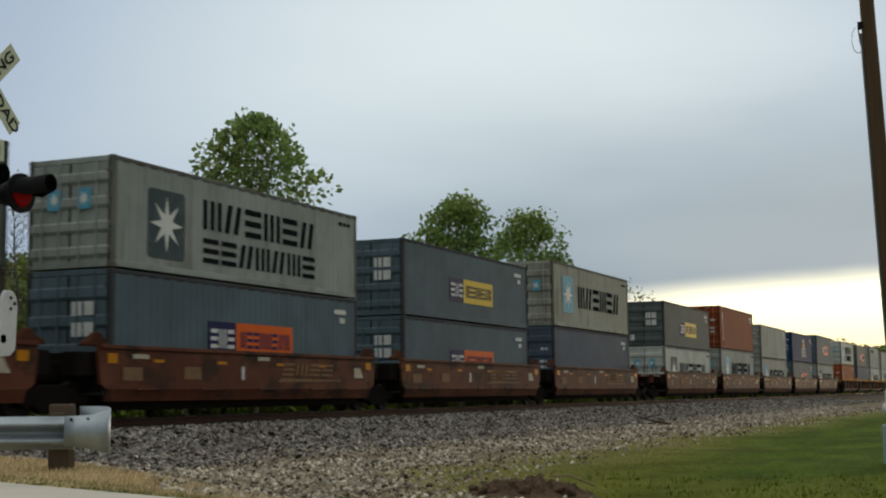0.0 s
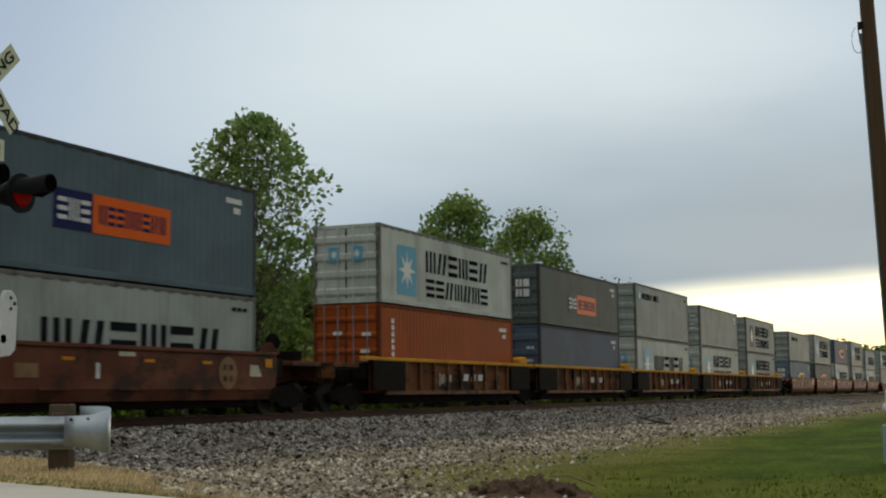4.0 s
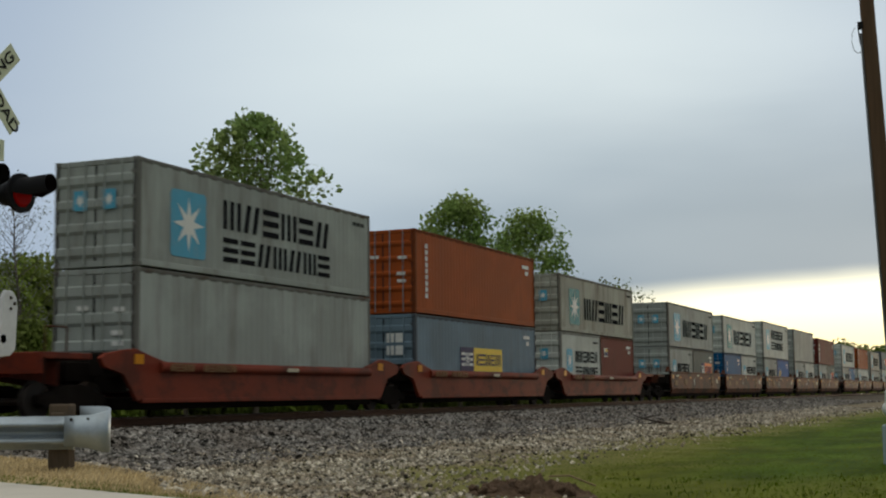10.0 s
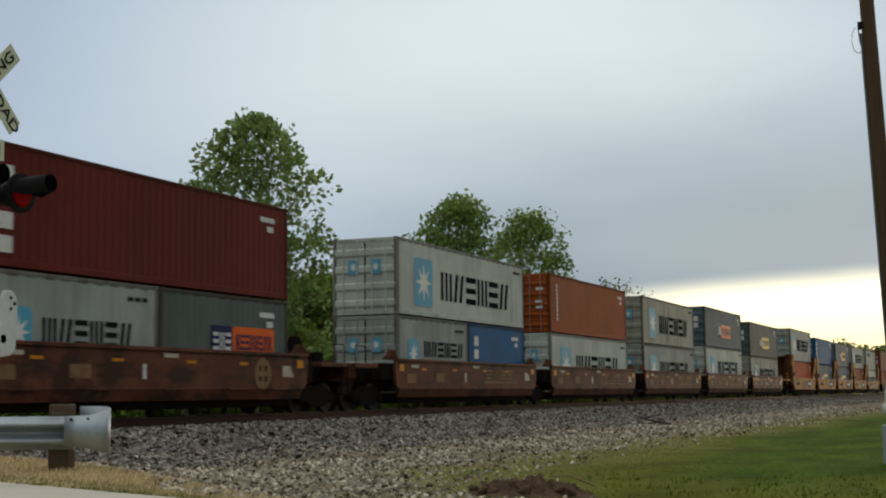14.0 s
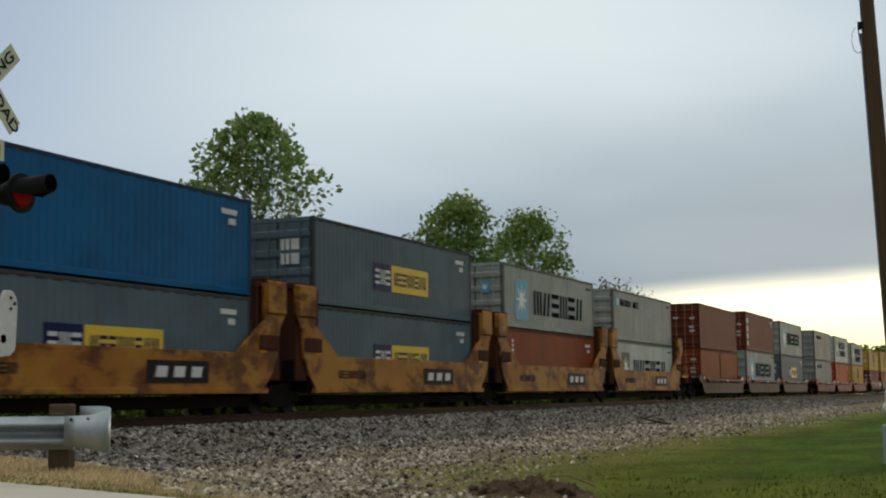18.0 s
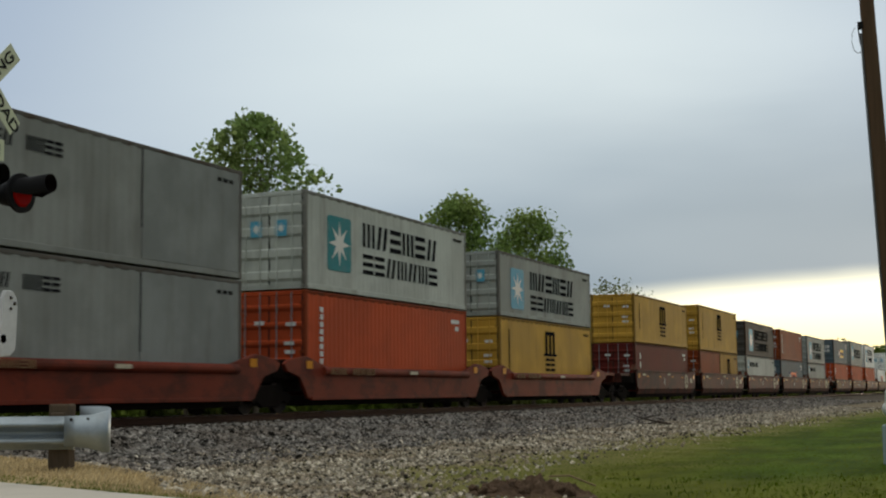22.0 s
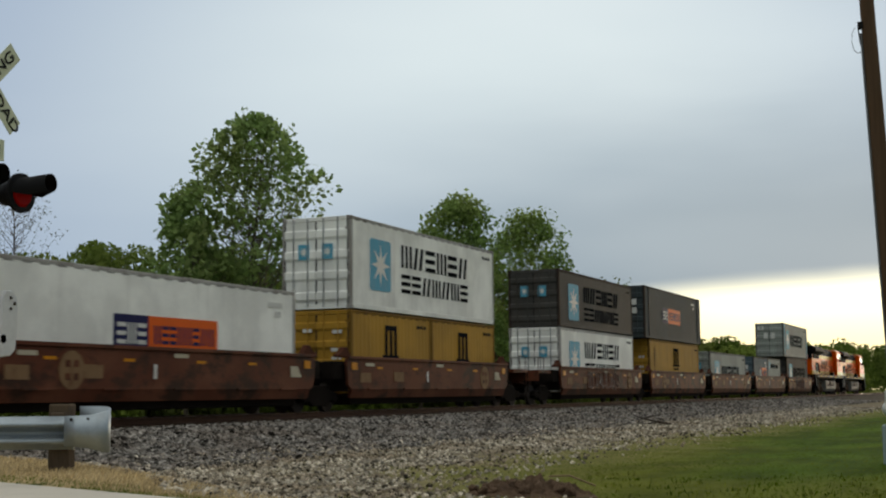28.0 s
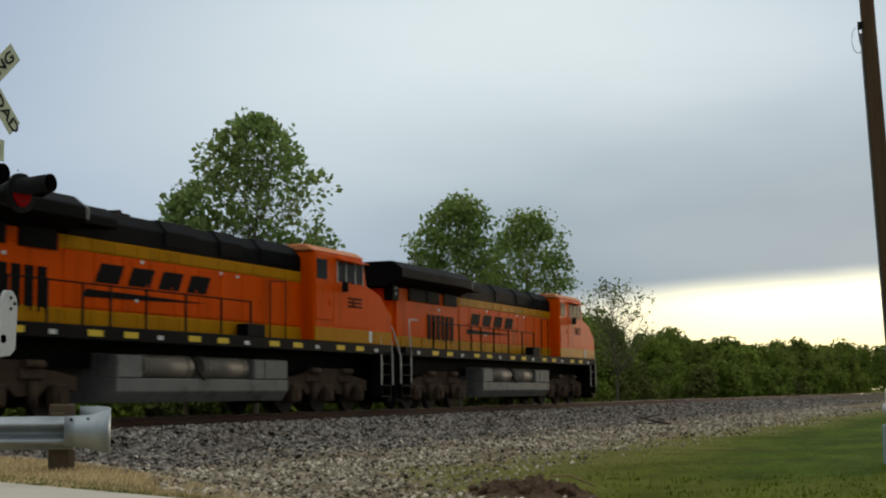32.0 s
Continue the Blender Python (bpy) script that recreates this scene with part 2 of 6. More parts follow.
def door_leaf(bm, high, style):
    """A door leaf 1.09 m wide from the middle of the end, facing -x, pressed into level ribs."""
    z0, z1 = 0.16, high - 0.15
    n = 5 if style == "ribbed" else 4
    h = (z1 - z0) / n
    pts = [(0.055, z0), (0.012, z0)]
    for i in range(n):
        a, b = z0 + (i + 0.10) * h, z0 + (i + (0.52 if style == "ribbed" else 0.62)) * h
        pts += [(0.012, a), (-0.038, a + 0.09), (-0.038, b - 0.05), (0.012, b)]
    prism(bm, pts + [(0.012, z1), (0.055, z1)], 1, 0.01, 1.10)


def castings(bm):
    box(bm, -0.089, 0.089, -0.081, 0.081, 0, 0.118, 0.012)


def star(bm, cx, cz, r, y0, y1):
    pts = []
    for i in range(16):
        q = r if i % 2 == 0 else r * 0.36
        a = math.pi / 2 + i * math.pi / 8
        pts.append((cx + q * math.cos(a), cz + q * math.sin(a)))
    prism(bm, pts, 1, y0, y1)


def bars(bm, x0, x1, z0, z1, code, y0, y1, lean=0.0):
    """A name as a row of plain bars: | three upright bars, = three level ones, / two slanting ones."""
    if isinstance(code, int):
        code = ("|=||=|=|")[:code]
    w = (x1 - x0) / len(code)

    def quad(a, b, c, d, tip=0.0):
        prism(bm, [(x + lean * (z - z0), z) for x, z in ((a, c), (b, c), (b + tip, d), (a + tip, d))], 1, y0, y1)
    for i, c in enumerate(code):
        a, b = x0 + i * w, x0 + (i + 0.84) * w
        g, h = b - a, z1 - z0
        if c == "|":
            for f in (0.0, 0.40, 0.80):
                quad(a + f * g, a + (f + 0.2) * g, z0, z1)
        elif c == "/":
            quad(a, a + 0.25 * g, z0, z1, 0.2 * g)
            quad(a + 0.52 * g, a + 0.77 * g, z0, z1, 0.2 * g)
        else:
            for f in (0.0, 0.40, 0.80):
                quad(a, b, z0 + f * h, z0 + (f + 0.2) * h)


NAME_A, NAME_B, NAME_C = "|/=|=/", "==/|/|=", "|==||=/|"


def column(bm, x, w, z0, z1, n, y0, y1):
    h = (z1 - z0) / n
    for i in range(n):
        box(bm, x, x + w, y0, y1, z0 + i * h, z0 + (i + 0.72) * h)


def slab(x0, x1, z0, z1, y0=FACE - 0.004, y1=FACE + 0.004):
    return lambda bm: box(bm, x0, x1, y0, y1, z0, z1)


def rounded(x0, x1, z0, z1, r):
    def build(bm):
        pts = []
        for cx, cz, a0 in ((x1 - r, z1 - r, 0), (x0 + r, z1 - r, 90), (x0 + r, z0 + r, 180), (x1 - r, z0 + r, 270)):
            pts += [(cx + r * math.cos(radians(a0 + a)), cz + r * math.sin(radians(a0 + a))) for a in (0, 30, 60, 90)]
        prism(bm, pts, 1, FACE - 0.004, FACE + 0.004)
    return build


def decorate(ob, logo, length, high):
    """The owner's marks on the near side, as plain shapes in their colours."""
    a, y0, y1 = -length / 2, FACE - 0.009, FACE - 0.004
    small = length < 7

    def add(name, key, material, build, label):
        put(name, kept((name, logo[:2], logo[-2:] in ("_n", "_w"), key, length, high), material, build), ob, None, label)
    kind = logo.split("_")[0]
    if kind in ("M", "MS"):
        tint = {"d": DULL_BLUE, "g": SEA_GREEN}.get(logo.split("_")[-1], SKY_BLUE)
        pen = FADED if logo.endswith("_k") or logo.endswith("_d") and high < 2 else INK
        if small:
            sx0, sx1, sz0, sz1 = 0.78, 1.62, high - 1.80, high - 0.75
            tx0, tx1 = (2.1, 5.65) if kind == "MS" else (1.95, 5.1)
            rows = [(high - 1.34, high - 0.82, NAME_A), (high - 1.98, high - 1.54, NAME_B)] if kind == "MS" else [(high - 1.52, high - 0.94, NAME_A)]
        else:
            sx0, sx1, sz0, sz1 = 1.33, 2.86, high - 2.24, high - 0.58
            tx0, tx1 = (4.1, 10.25) if logo.endswith("_w") else (3.68, 9.62) if kind == "MS" else (3.62, 9.75 if logo.endswith("_n") else 10.6)
            rows = [(high - 1.33, high - 0.58, NAME_A), (high - 2.18, high - 1.56, NAME_B)] if kind == "MS" else [(high - 1.93, high - 0.92, NAME_A)]
        add("logo_panel", 0, tint, rounded(a + sx0, a + sx1, sz0, sz1, 0.13), "square sky-blue logo panel")
        add("logo_star", 1, STAR_WHITE, lambda bm: star(bm, a + (sx0 + sx1) / 2, (sz0 + sz1) / 2, (sx1 - sx0) * 0.44, y0, y1), "white star shape")
        for i, (z0, z1, n) in enumerate(rows):
            add("lettering", 2 + i, pen, lambda bm, z0=z0, z1=z1, n=n: bars(bm, a + tx0, a + tx1, z0, z1, n, y0 + 0.002, y1 + 0.006), "black owner's lettering")
    elif kind == "ML":
        add("logo_panel", 0, SKY_BLUE, slab(a + 0.5, a + 1.08, high - 0.95, high - 0.32), "small sky-blue logo panel")
        add("logo_star", 1, STAR_WHITE, lambda bm: star(bm, a + 0.79, high - 0.635, 0.26, y0, y1), "white star shape")
        add("lettering", 2, INK, lambda bm: bars(bm, a + 1.3, a + 3.4, high - 0.80, high - 0.48, NAME_A, y0 + 0.002, y1 + 0.006), "black owner's lettering")
        add("lettering", 3, INK, lambda bm: bars(bm, a + 3.75, a + 4.95, high - 0.80, high - 0.48, "||==", y0 + 0.002, y1 + 0.006), "black owner's lettering")
    elif kind in ("PO", "PY"):
        if small:
            x0, x1, x2, z0, z1 = a + 2.2, a + 3.2, a + 5.3, high - 1.62, high - 0.82
        else:
            x0, x1, x2, z0, z1 = a + 3.93, a + 5.25, a + 8.2, high - 1.9, high - 1.03
        w, h = x2 - x0, z1 - z0
        add("name_panel", 0, NAVY_INK, slab(x0, x1, z0, z1), "navy name panel")
        add("name_panel", 1, ORANGE_INK if kind == "PO" else YELLOW_INK, slab(x1 + 0.002, x2, z0, z1), "orange name panel" if kind == "PO" else "yellow name panel")
        add("lettering", 2, WHITE_INK, lambda bm: bars(bm, x0 + 0.06 * w / 2, x1 - 0.03, z0 + 0.22 * h, z1 - 0.22 * h, "=|=", y0, y1), "white owner's lettering")
        add("lettering", 3, NAVY_INK, lambda bm: bars(bm, x1 + 0.05 * w, x2 - 0.03 * w, z0 + 0.25 * h, z1 - 0.25 * h, NAME_C, y0, y1), "navy owner's lettering")
    elif kind == "MSC":
        x = a + (5.35 if not small else 2.3)
        s = 1.0 if not small else 0.7

        def top(bm):
            for d in (0.12, 0.62, 1.12):
                box(bm, x + d * s, x + (d + 0.26) * s, y0, y1, high - 1.36, high - 0.52)
            box(bm, x + 0.12 * s, x + 1.38 * s, y0, y1, high - 0.56, high - 0.40)
            box(bm, x - 0.1, x + 1.6 * s, y0, y1, high - 1.46, high - 1.36)

        def low(bm):
            bars(bm, x + 0.12 * s, x + 1.45 * s, high - 2.1, high - 1.56, "==", y0, y1)
        add("owner_mark", 0, INK, top, "black owner's mark")
        add("owner_mark", 1, INK, low, "black owner's mark")
        if not small:
            add("code_column", 2, FADED, lambda bm: column(bm, a + 0.95, 0.13, 0.75, high - 0.45, 13, y0, y1), "dark upright code")
    elif kind == "PF" and small:
        add("emblem_ring", 0, WHITE_INK, lambda bm: [prism(bm, [(a + 1.25 + q * math.cos(b), high - 1.3 + q * math.sin(b)) for q, b in ((0.56, u), (0.56, v), (0.5, v), (0.5, u))], 1, y0, y1) for u, v in ((k * math.pi / 8, (k + 0.8) * math.pi / 8) for k in range(16))], "white ring of an emblem")
        add("logo_shape", 1, YELLOW_INK, lambda bm: prism(bm, [(a + 0.95, high - 1.42), (a + 1.55, high - 1.42), (a + 1.5, high - 1.05), (a + 1.25, high - 0.92), (a + 1.0, high - 1.05)], 1, y0, y1), "yellow emblem shape")
    elif kind == "PF":
        def flag(bm):
            prism(bm, [(a + 6.1, high - 1.25), (a + 7.5, high - 1.25), (a + 7.0, high - 0.72), (a + 6.5, high - 0.75)], 1, y0, y1)
        add("logo_shape", 0, YELLOW_INK, flag, "yellow triangular logo shape")
        add("logo_shape", 1, WHITE_INK, lambda bm: prism(bm, [(a + 5.95, high - 0.42), (a + 6.6, high - 0.5), (a + 7.15, high - 0.55), (a + 7.2, high - 0.75), (a + 6.4, high - 0.74)], 1, y0, y1), "white logo shape")
        add("lettering", 2, WHITE_INK, lambda bm: bars(bm, a + 5.4, a + 8.1, high - 2.12, high - 1.32, "=|=", y0, y1), "white owner's lettering")
    if kind == "C" or kind == "CM":
        x = a + 0.85
        add("code_column", 5, WHITE_INK, lambda bm: column(bm, x, 0.2, 0.55 if kind == "C" else 0.35, high - 0.4, 9 if kind == "C" else 4, y0, y1), "white upright code")
    if kind == "V":
        add("code_column", 5, WHITE_INK, lambda bm: column(bm, a + 0.55, 0.42, 0.3, high - 0.35, 4, y0, y1), "white upright owner's letters")
    if kind == "O":
        add("owner_mark", 6, WHITE_INK, lambda bm: bars(bm, a + 0.35, a + 0.95, high - 1.15, high - 0.55, 2, y0, y1), "white owner's mark")
    # number and load marks near the far top corner
    dark = kind in ("M", "MS", "ML", "MSC")
    e = length / 2 - (0.95 if length > 13 else 0)
    if kind != "N":
        if dark:
            add("number_mark", 7, FADED, lambda bm: [box(bm, e - 1.2 + 0.27 * i, e - 1.2 + 0.27 * i + 0.2, y0, y1, high - 0.42, high - 0.32) for i in range(3)], "faint number mark")
        else:
            def marks(bm):
                box(bm, e - 1.5, e - 0.75, y0, y1, high - 0.52, high - 0.38)
                box(bm, e - 1.15, e - 0.82, y0, y1, high - 0.78, high - 0.62)
            add("number_mark", 8, WHITE_INK, marks, "white number mark")


COLOUR_WORDS = {"grey": "weathered light grey", "dove": "dull mid-grey", "beige": "rust-stained beige-grey", "pale": "pale grey", "white": "clean white refrigerated", "slate": "dark blue-grey", "moss": "dark green-grey",
                "steel": "dull steel-blue", "dusk": "faded dark blue", "navy": "navy blue", "blue": "mid-blue", "royal": "bright blue", "rust": "rust-red", "orange": "orange-brown", "brick": "brick-red",
                "wine": "dark wine-red", "scarlet": "bright orange-red", "yellow": "mustard-yellow", "ochre": "ochre yellow", "coal": "dark grey-brown", "ash": "dark slate-grey", "black": "black"}
LOGO_WORDS = {"M": "blue star panel and lettering", "MS": "star panel and two lettering rows", "ML": "small blue star panel and lettering", "PO": "navy and orange name panels",
              "PY": "navy and yellow name panels", "MSC": "large black owner's mark", "PF": "white lettering and yellow shape", "C": "white upright code", "CM": "white upright code", "V": "white upright lettering",
              "O": "small white owner's mark", "P": "plain sides", "K": "small coloured sticker", "N": "plain unmarked sides"}


def container(col, logo="P", high=2.591, length=12.192, doors="plain", placard=""):
    """A shipping box, doors at -x, its base centre at the origin."""
    ob = empty("shipping_container")
    p = PAINT[col]
    kind = logo.split("_")[0]
    size = "long" if length > 7 else "short"
    tagged(ob, f"{COLOUR_WORDS[col]} {size} container with {LOGO_WORDS[kind]}", "container", "containers on the train")
    e = length / 2
    ribbed = col != "white"
    key = (length, high)
    sheet = kept(("side_panel", *key, ribbed), p, lambda bm: side_sheet(bm, length, high, ribbed, 0.003 if col in ("grey", "dove", "pale", "beige") else 0.0035 if col in ("slate", "moss", "blue", "dusk") else 0.0048))
    put("side_panel", sheet, ob)
    put("side_panel", sheet, ob, Matrix.Rotation(math.pi, 4, "Z"))
    put("roof", kept(("roof", *key), p, lambda bm: box(bm, -e + 0.06, e - 0.06, -HALF + 0.05, HALF - 0.05, high - 0.06, high - 0.02)), ob)
    put("floor_pan", kept(("floor_pan", *key), p, lambda bm: box(bm, -e + 0.06, e - 0.06, -HALF + 0.05, HALF - 0.05, 0.03, 0.14)), ob)
    put("end_panel", kept(("end_panel", *key), p, lambda bm: box(bm, e - 0.07, e - 0.02, -HALF + 0.1, HALF - 0.1, 0.14, high - 0.08)), ob)
    # rust-tinted darker trim; on top rails the shadow between stacked boxes is coloured in
    worn = paint("rusty_shaded_" + col, tuple(0.42 * v + 0.3 * d for v, d in zip(BASE[col], RUST)), 0.9, 0.6)
    post = kept(("corner_post", high), worn, lambda bm: box(bm, -0.07, 0.07, -0.06, 0.06, 0.118, high - 0.118, 0.012))
    cast = kept("corner_casting", worn, castings)
    rail = kept(("bottom_rail", length), p, lambda bm: box(bm, -e + 0.09, e - 0.09, -0.045, 0.045, 0, 0.15, 0.01))
    top = kept(("top_rail", length), worn, lambda bm: (box(bm, -e + 0.09, e - 0.09, -0.04, 0.04, -0.09, 0, 0.01), [box(bm, x, x + 0.3, -0.034, 0.034, -0.125, -0.09) for x in np.arange(-e + 0.3, e - 0.5, 0.56)]))
    for sy in (-1, 1):
        put("bottom_rail", rail, ob, move(0, sy * (HALF - 0.05), 0.02))
        put("top_rail", top, ob, move(0, sy * (HALF - 0.045), high - 0.012))
        for sx in (-1, 1):
            put("corner_post", post, ob, move(sx * (e - 0.075), sy * (HALF - 0.065), 0))
            put("corner_casting", cast, ob, move(sx * (e - 0.089), sy * (HALF - 0.081), 0))
            put("corner_casting", cast, ob, move(sx * (e - 0.089), sy * (HALF - 0.081), high - 0.118))
    put("door_header", kept("door_header", p, lambda bm: box(bm, -0.05, 0.05, -1.06, 1.06, -0.13, 0, 0.01)), ob, move(-e + 0.06, 0, high - 0.01))
    put("door_sill", kept("door_sill", p, lambda bm: box(bm, -0.05, 0.05, -1.06, 1.06, 0, 0.15, 0.01)), ob, move(-e + 0.06, 0, 0.01))
    style = "ribbed" if col in ("rust", "orange", "brick", "wine", "scarlet", "navy", "royal", "blue") else "plain"
    leaf = kept(("door", high, style), p, lambda bm: door_leaf(bm, high, style))
    rod = kept(("lock_rod", high), ZINC, lambda bm: tube(bm, (0, 0, 0.06), (0, 0, high - 0.05), 0.02, seg=6))
    bright = style == "ribbed" or col == "white"
    for sy in (-1, 1):
        door = put("door", leaf, ob, move(-e, 0, 0) @ Matrix.Diagonal((1, sy, 1, 1)))
        for y in (0.28, 0.78):
            put("lock_rod", rod if bright else kept(("lock_rod", high, 1), p, lambda bm: tube(bm, (0, 0, 0.06), (0, 0, high - 0.05), 0.022, seg=6)), door, move(-0.05, y, 0), "bare steel lock rod" if bright else "")
    put("door_gasket", kept(("door_gasket", high), GASKET, lambda bm: (box(bm, -0.006, 0.02, -0.022, 0.022, 0.16, high - 0.15), box(bm, -0.006, 0.02, -1.115, -1.085, 0.16, high - 0.15), box(bm, -0.006, 0.02, 1.085, 1.115, 0.16, high - 0.15))), ob, move(-e, 0, 0), "black rubber door gasket")
    hinge = kept("hinge", worn, lambda bm: box(bm, -0.03, 0.02, -0.07, 0.07, -0.05, 0.05, 0.01))
    for z in (0.14, 0.38, 0.62, 0.86):
        put("hinge", hinge, ob, move(-e, -1.10, high * z))
    plate = kept("placard", WHITE_INK, lambda bm: box(bm, -0.03, -0.018, -0.14, 0.14, -0.16, 0.16))
    if kind in ("PO", "PY"):
        for y, z in ((-0.62, 1.35), (-0.28, 1.35), (-0.62, 1.78), (-0.28, 1.78), (0.7, 0.5)):
            put("placard", plate, ob, move(-e - 0.018, y, z * high / 2.591), "white placard")
    elif kind in ("M", "MS", "ML"):
        blue = kept("door_logo", SKY_BLUE, lambda bm: box(bm, -0.03, -0.018, -0.19, 0.19, -0.24, 0.24))
        spark = kept("door_star", STAR_WHITE, lambda bm: prism(bm, [(0.15 * (1 if i % 2 else 0.4) * math.cos(i * math.pi / 8), 0.17 * (1 if i % 2 else 0.4) * math.sin(i * math.pi / 8)) for i in range(16)], 0, -0.036, -0.028))
        for y in (() if length > 13 else (-0.42, 0.42) if kind != "ML" else (0.42,)):
            put("door_logo", blue, ob, move(-e - 0.018, y, high * 0.62), "small blue door logo")
            put("door_star", spark, ob, move(-e - 0.018, y, high * 0.62), "white star shape")
    else:
        for y, z in ((-0.75, 1.9), (-0.7, 1.35), (-0.72, 1.1), (0.3, 1.95)):
            put("placard", kept("placard_small", WHITE_INK, lambda bm: box(bm, -0.03, -0.018, -0.16, 0.16, -0.05, 0.06)), ob, move(-e - 0.018, y, z), "white door marking")
    if length > 13:
        for sx in (-1, 1):
            put("inner_post", kept(("inner_post", high), worn, lambda bm: box(bm, -0.06, 0.06, -0.008, 0.05, 0.1, high - 0.05, 0.006)), ob, move(sx * 6.05, -HALF, 0))
            if kind == "M":
                put("colour_band", kept("colour_band", SKY_BLUE, lambda bm: box(bm, -0.22, 0.22, -0.004, 0.004, 0.16, high - 0.12)), ob, move(sx * 6.38, FACE - 0.002, 0), "sky-blue upright band")
        if kind == "M":
            tag = put("size_plate", kept("size_plate", WHITE_INK, lambda bm: box(bm, -0.006, 0.0, -0.26, 0.26, -0.14, 0.14)), ob, move(-e - 0.08, 0.72, high - 0.42), "white size plate")
            put("lettering", words("45", 0.19, 0.002, INK), tag, move(-0.01, 0, 0) @ Matrix.Rotation(radians(-90), 4, "Z"), "black size number")
            for y in (-0.3, 0.3):
                put("placard", kept("placard_large", WHITE_INK, lambda bm: box(bm, -0.006, 0.0, -0.17, 0.17, -0.26, 0.26)), ob, move(-e - 0.08, y, high * 0.62), "white door placard")
    if kind == "K":
        put("sticker", kept("sticker", WHITE_INK, lambda bm: box(bm, 0, 0.62, -0.004, 0, 0, 0.42)), ob, move(-e + 0.55, FACE - 0.004, high - 1.0), "white sticker")
        put("sticker_panel", kept("sticker_panel", NAVY_INK, lambda bm: box(bm, 0.06, 0.58, -0.003, 0, 0.05, 0.24)), ob, move(-e + 0.55, FACE - 0.009, high - 1.0), "navy sticker panel")
        put("sticker_panel", kept("sticker_band", YELLOW_INK, lambda bm: box(bm, 0.2, 0.58, -0.003, 0, 0.25, 0.38)), ob, move(-e + 0.55, FACE - 0.009, high - 1.0), "yellow sticker band")
    if col == "dove":
        put("repair_panel", kept(("repair_panel", high), paint("dove_repair", (0.22, 0.235, 0.22), 0.3), slab(1.7, e - 0.2, 0.18, high - 0.12, FACE - 0.002, FACE + 0.004)), ob, None, "darker repainted side panel")
        put("panel_seam", kept(("panel_seam", high), GASKET, slab(1.66, 1.70, 0.9, high - 0.12)), ob, None, "dark panel seam")
    decorate(ob, logo, length, high)
    return ob


# ---- the cars that carry them ----


def steel_paint(name, col, amount, dirt, alt):
    """Car paint: faded in broad patches, blackened and scuffed in smaller ones."""
    return mat("paint_car_" + name, col, 0.6, 0, 0.22, 0.5, 0.15, 12, dirt, amount, spec=0.06, alt=alt, tilt=(1, 1, 1.5), edge=(0.46, 0.62))


WELL = {
    "brown": steel_paint("brown", (0.105, 0.034, 0.018), 0.85, (0.03, 0.018, 0.013), (0.13, 0.048, 0.026)),
    "red": steel_paint("red", (0.165, 0.027, 0.015), 0.85, (0.05, 0.018, 0.013), (0.12, 0.026, 0.016)),
    "coral": steel_paint("coral", (0.18, 0.033, 0.017), 0.8, (0.07, 0.022, 0.015), (0.14, 0.03, 0.017)),
    "dark": steel_paint("dark", (0.045, 0.022, 0.017), 0.7, (0.02, 0.013, 0.011), (0.06, 0.026, 0.018)),
    "maroon": steel_paint("maroon", (0.075, 0.02, 0.015), 0.7, (0.025, 0.013, 0.011), (0.09, 0.026, 0.018)),
    "rusty": steel_paint("rusty", (0.12, 0.046, 0.019), 0.95, (0.022, 0.016, 0.012), (0.17, 0.068, 0.026)),
    "gold": steel_paint("gold", (0.40, 0.185, 0.03), 0.9, (0.10, 0.036, 0.016), (0.31, 0.125, 0.024)),
}
RUSTED = mat("paint_rusted_red", (0.075, 0.03, 0.018), 0.85, 0, 0.35, 1.2, 0.2, 16, (0.03, 0.02, 0.016), 0.7, spec=0.03)
LIP = paint("car_lip_yellow", (0.50, 0.24, 0.025), 0.5, 0.65, SOOT)


def wheel_mesh(bm):
    for a, b, r in ((-0.07, 0.055, 0.42), (0.055, 0.075, 0.455)):
        tube(bm, (0, a, 0), (0, b, 0), r, seg=24)
    tube(bm, (0, -0.10, 0), (0, -0.07, 0), 0.12, seg=12)


def bogie(bm):
    """A cast side frame for two axles, with spring nest and bolster end."""
    prism(bm, [(-1.12, 0.36), (-1.12, 0.55), (-0.75, 0.62), (-0.3, 0.78), (0.3, 0.78), (0.75, 0.62), (1.12, 0.55), (1.12, 0.36), (0.7, 0.34), (0.42, 0.17), (-0.42, 0.17), (-0.7, 0.34)], 1, -0.09, 0.09, 0.02)
    for x in (-0.2, 0, 0.2):
        tube(bm, (x, -0.12, 0.24), (x, -0.12, 0.5), 0.075, seg=8)
    for x in (-0.89, 0.89):
        tube(bm, (x, -0.16, 0.42), (x, 0.1, 0.42), 0.14, seg=10)


def truck(parent, x):
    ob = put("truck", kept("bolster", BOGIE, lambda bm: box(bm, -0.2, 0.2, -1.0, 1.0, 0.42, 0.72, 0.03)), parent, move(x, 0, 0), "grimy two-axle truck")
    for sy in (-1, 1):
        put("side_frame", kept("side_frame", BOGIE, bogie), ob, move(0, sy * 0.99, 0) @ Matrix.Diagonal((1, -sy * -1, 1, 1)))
        for dx in (-0.89, 0.89):
            put("wheel", kept("wheel", GRIT, wheel_mesh), ob, move(dx, sy * 0.76, 0.42) @ Matrix.Diagonal((1, -sy, 1, 1)))
    for dx in (-0.89, 0.89):
        put("axle", kept("axle", GRIT, lambda bm: tube(bm, (0, -0.7, 0.42), (0, 0.7, 0.42), 0.08, seg=8)), ob, move(dx, 0, 0))
    return ob


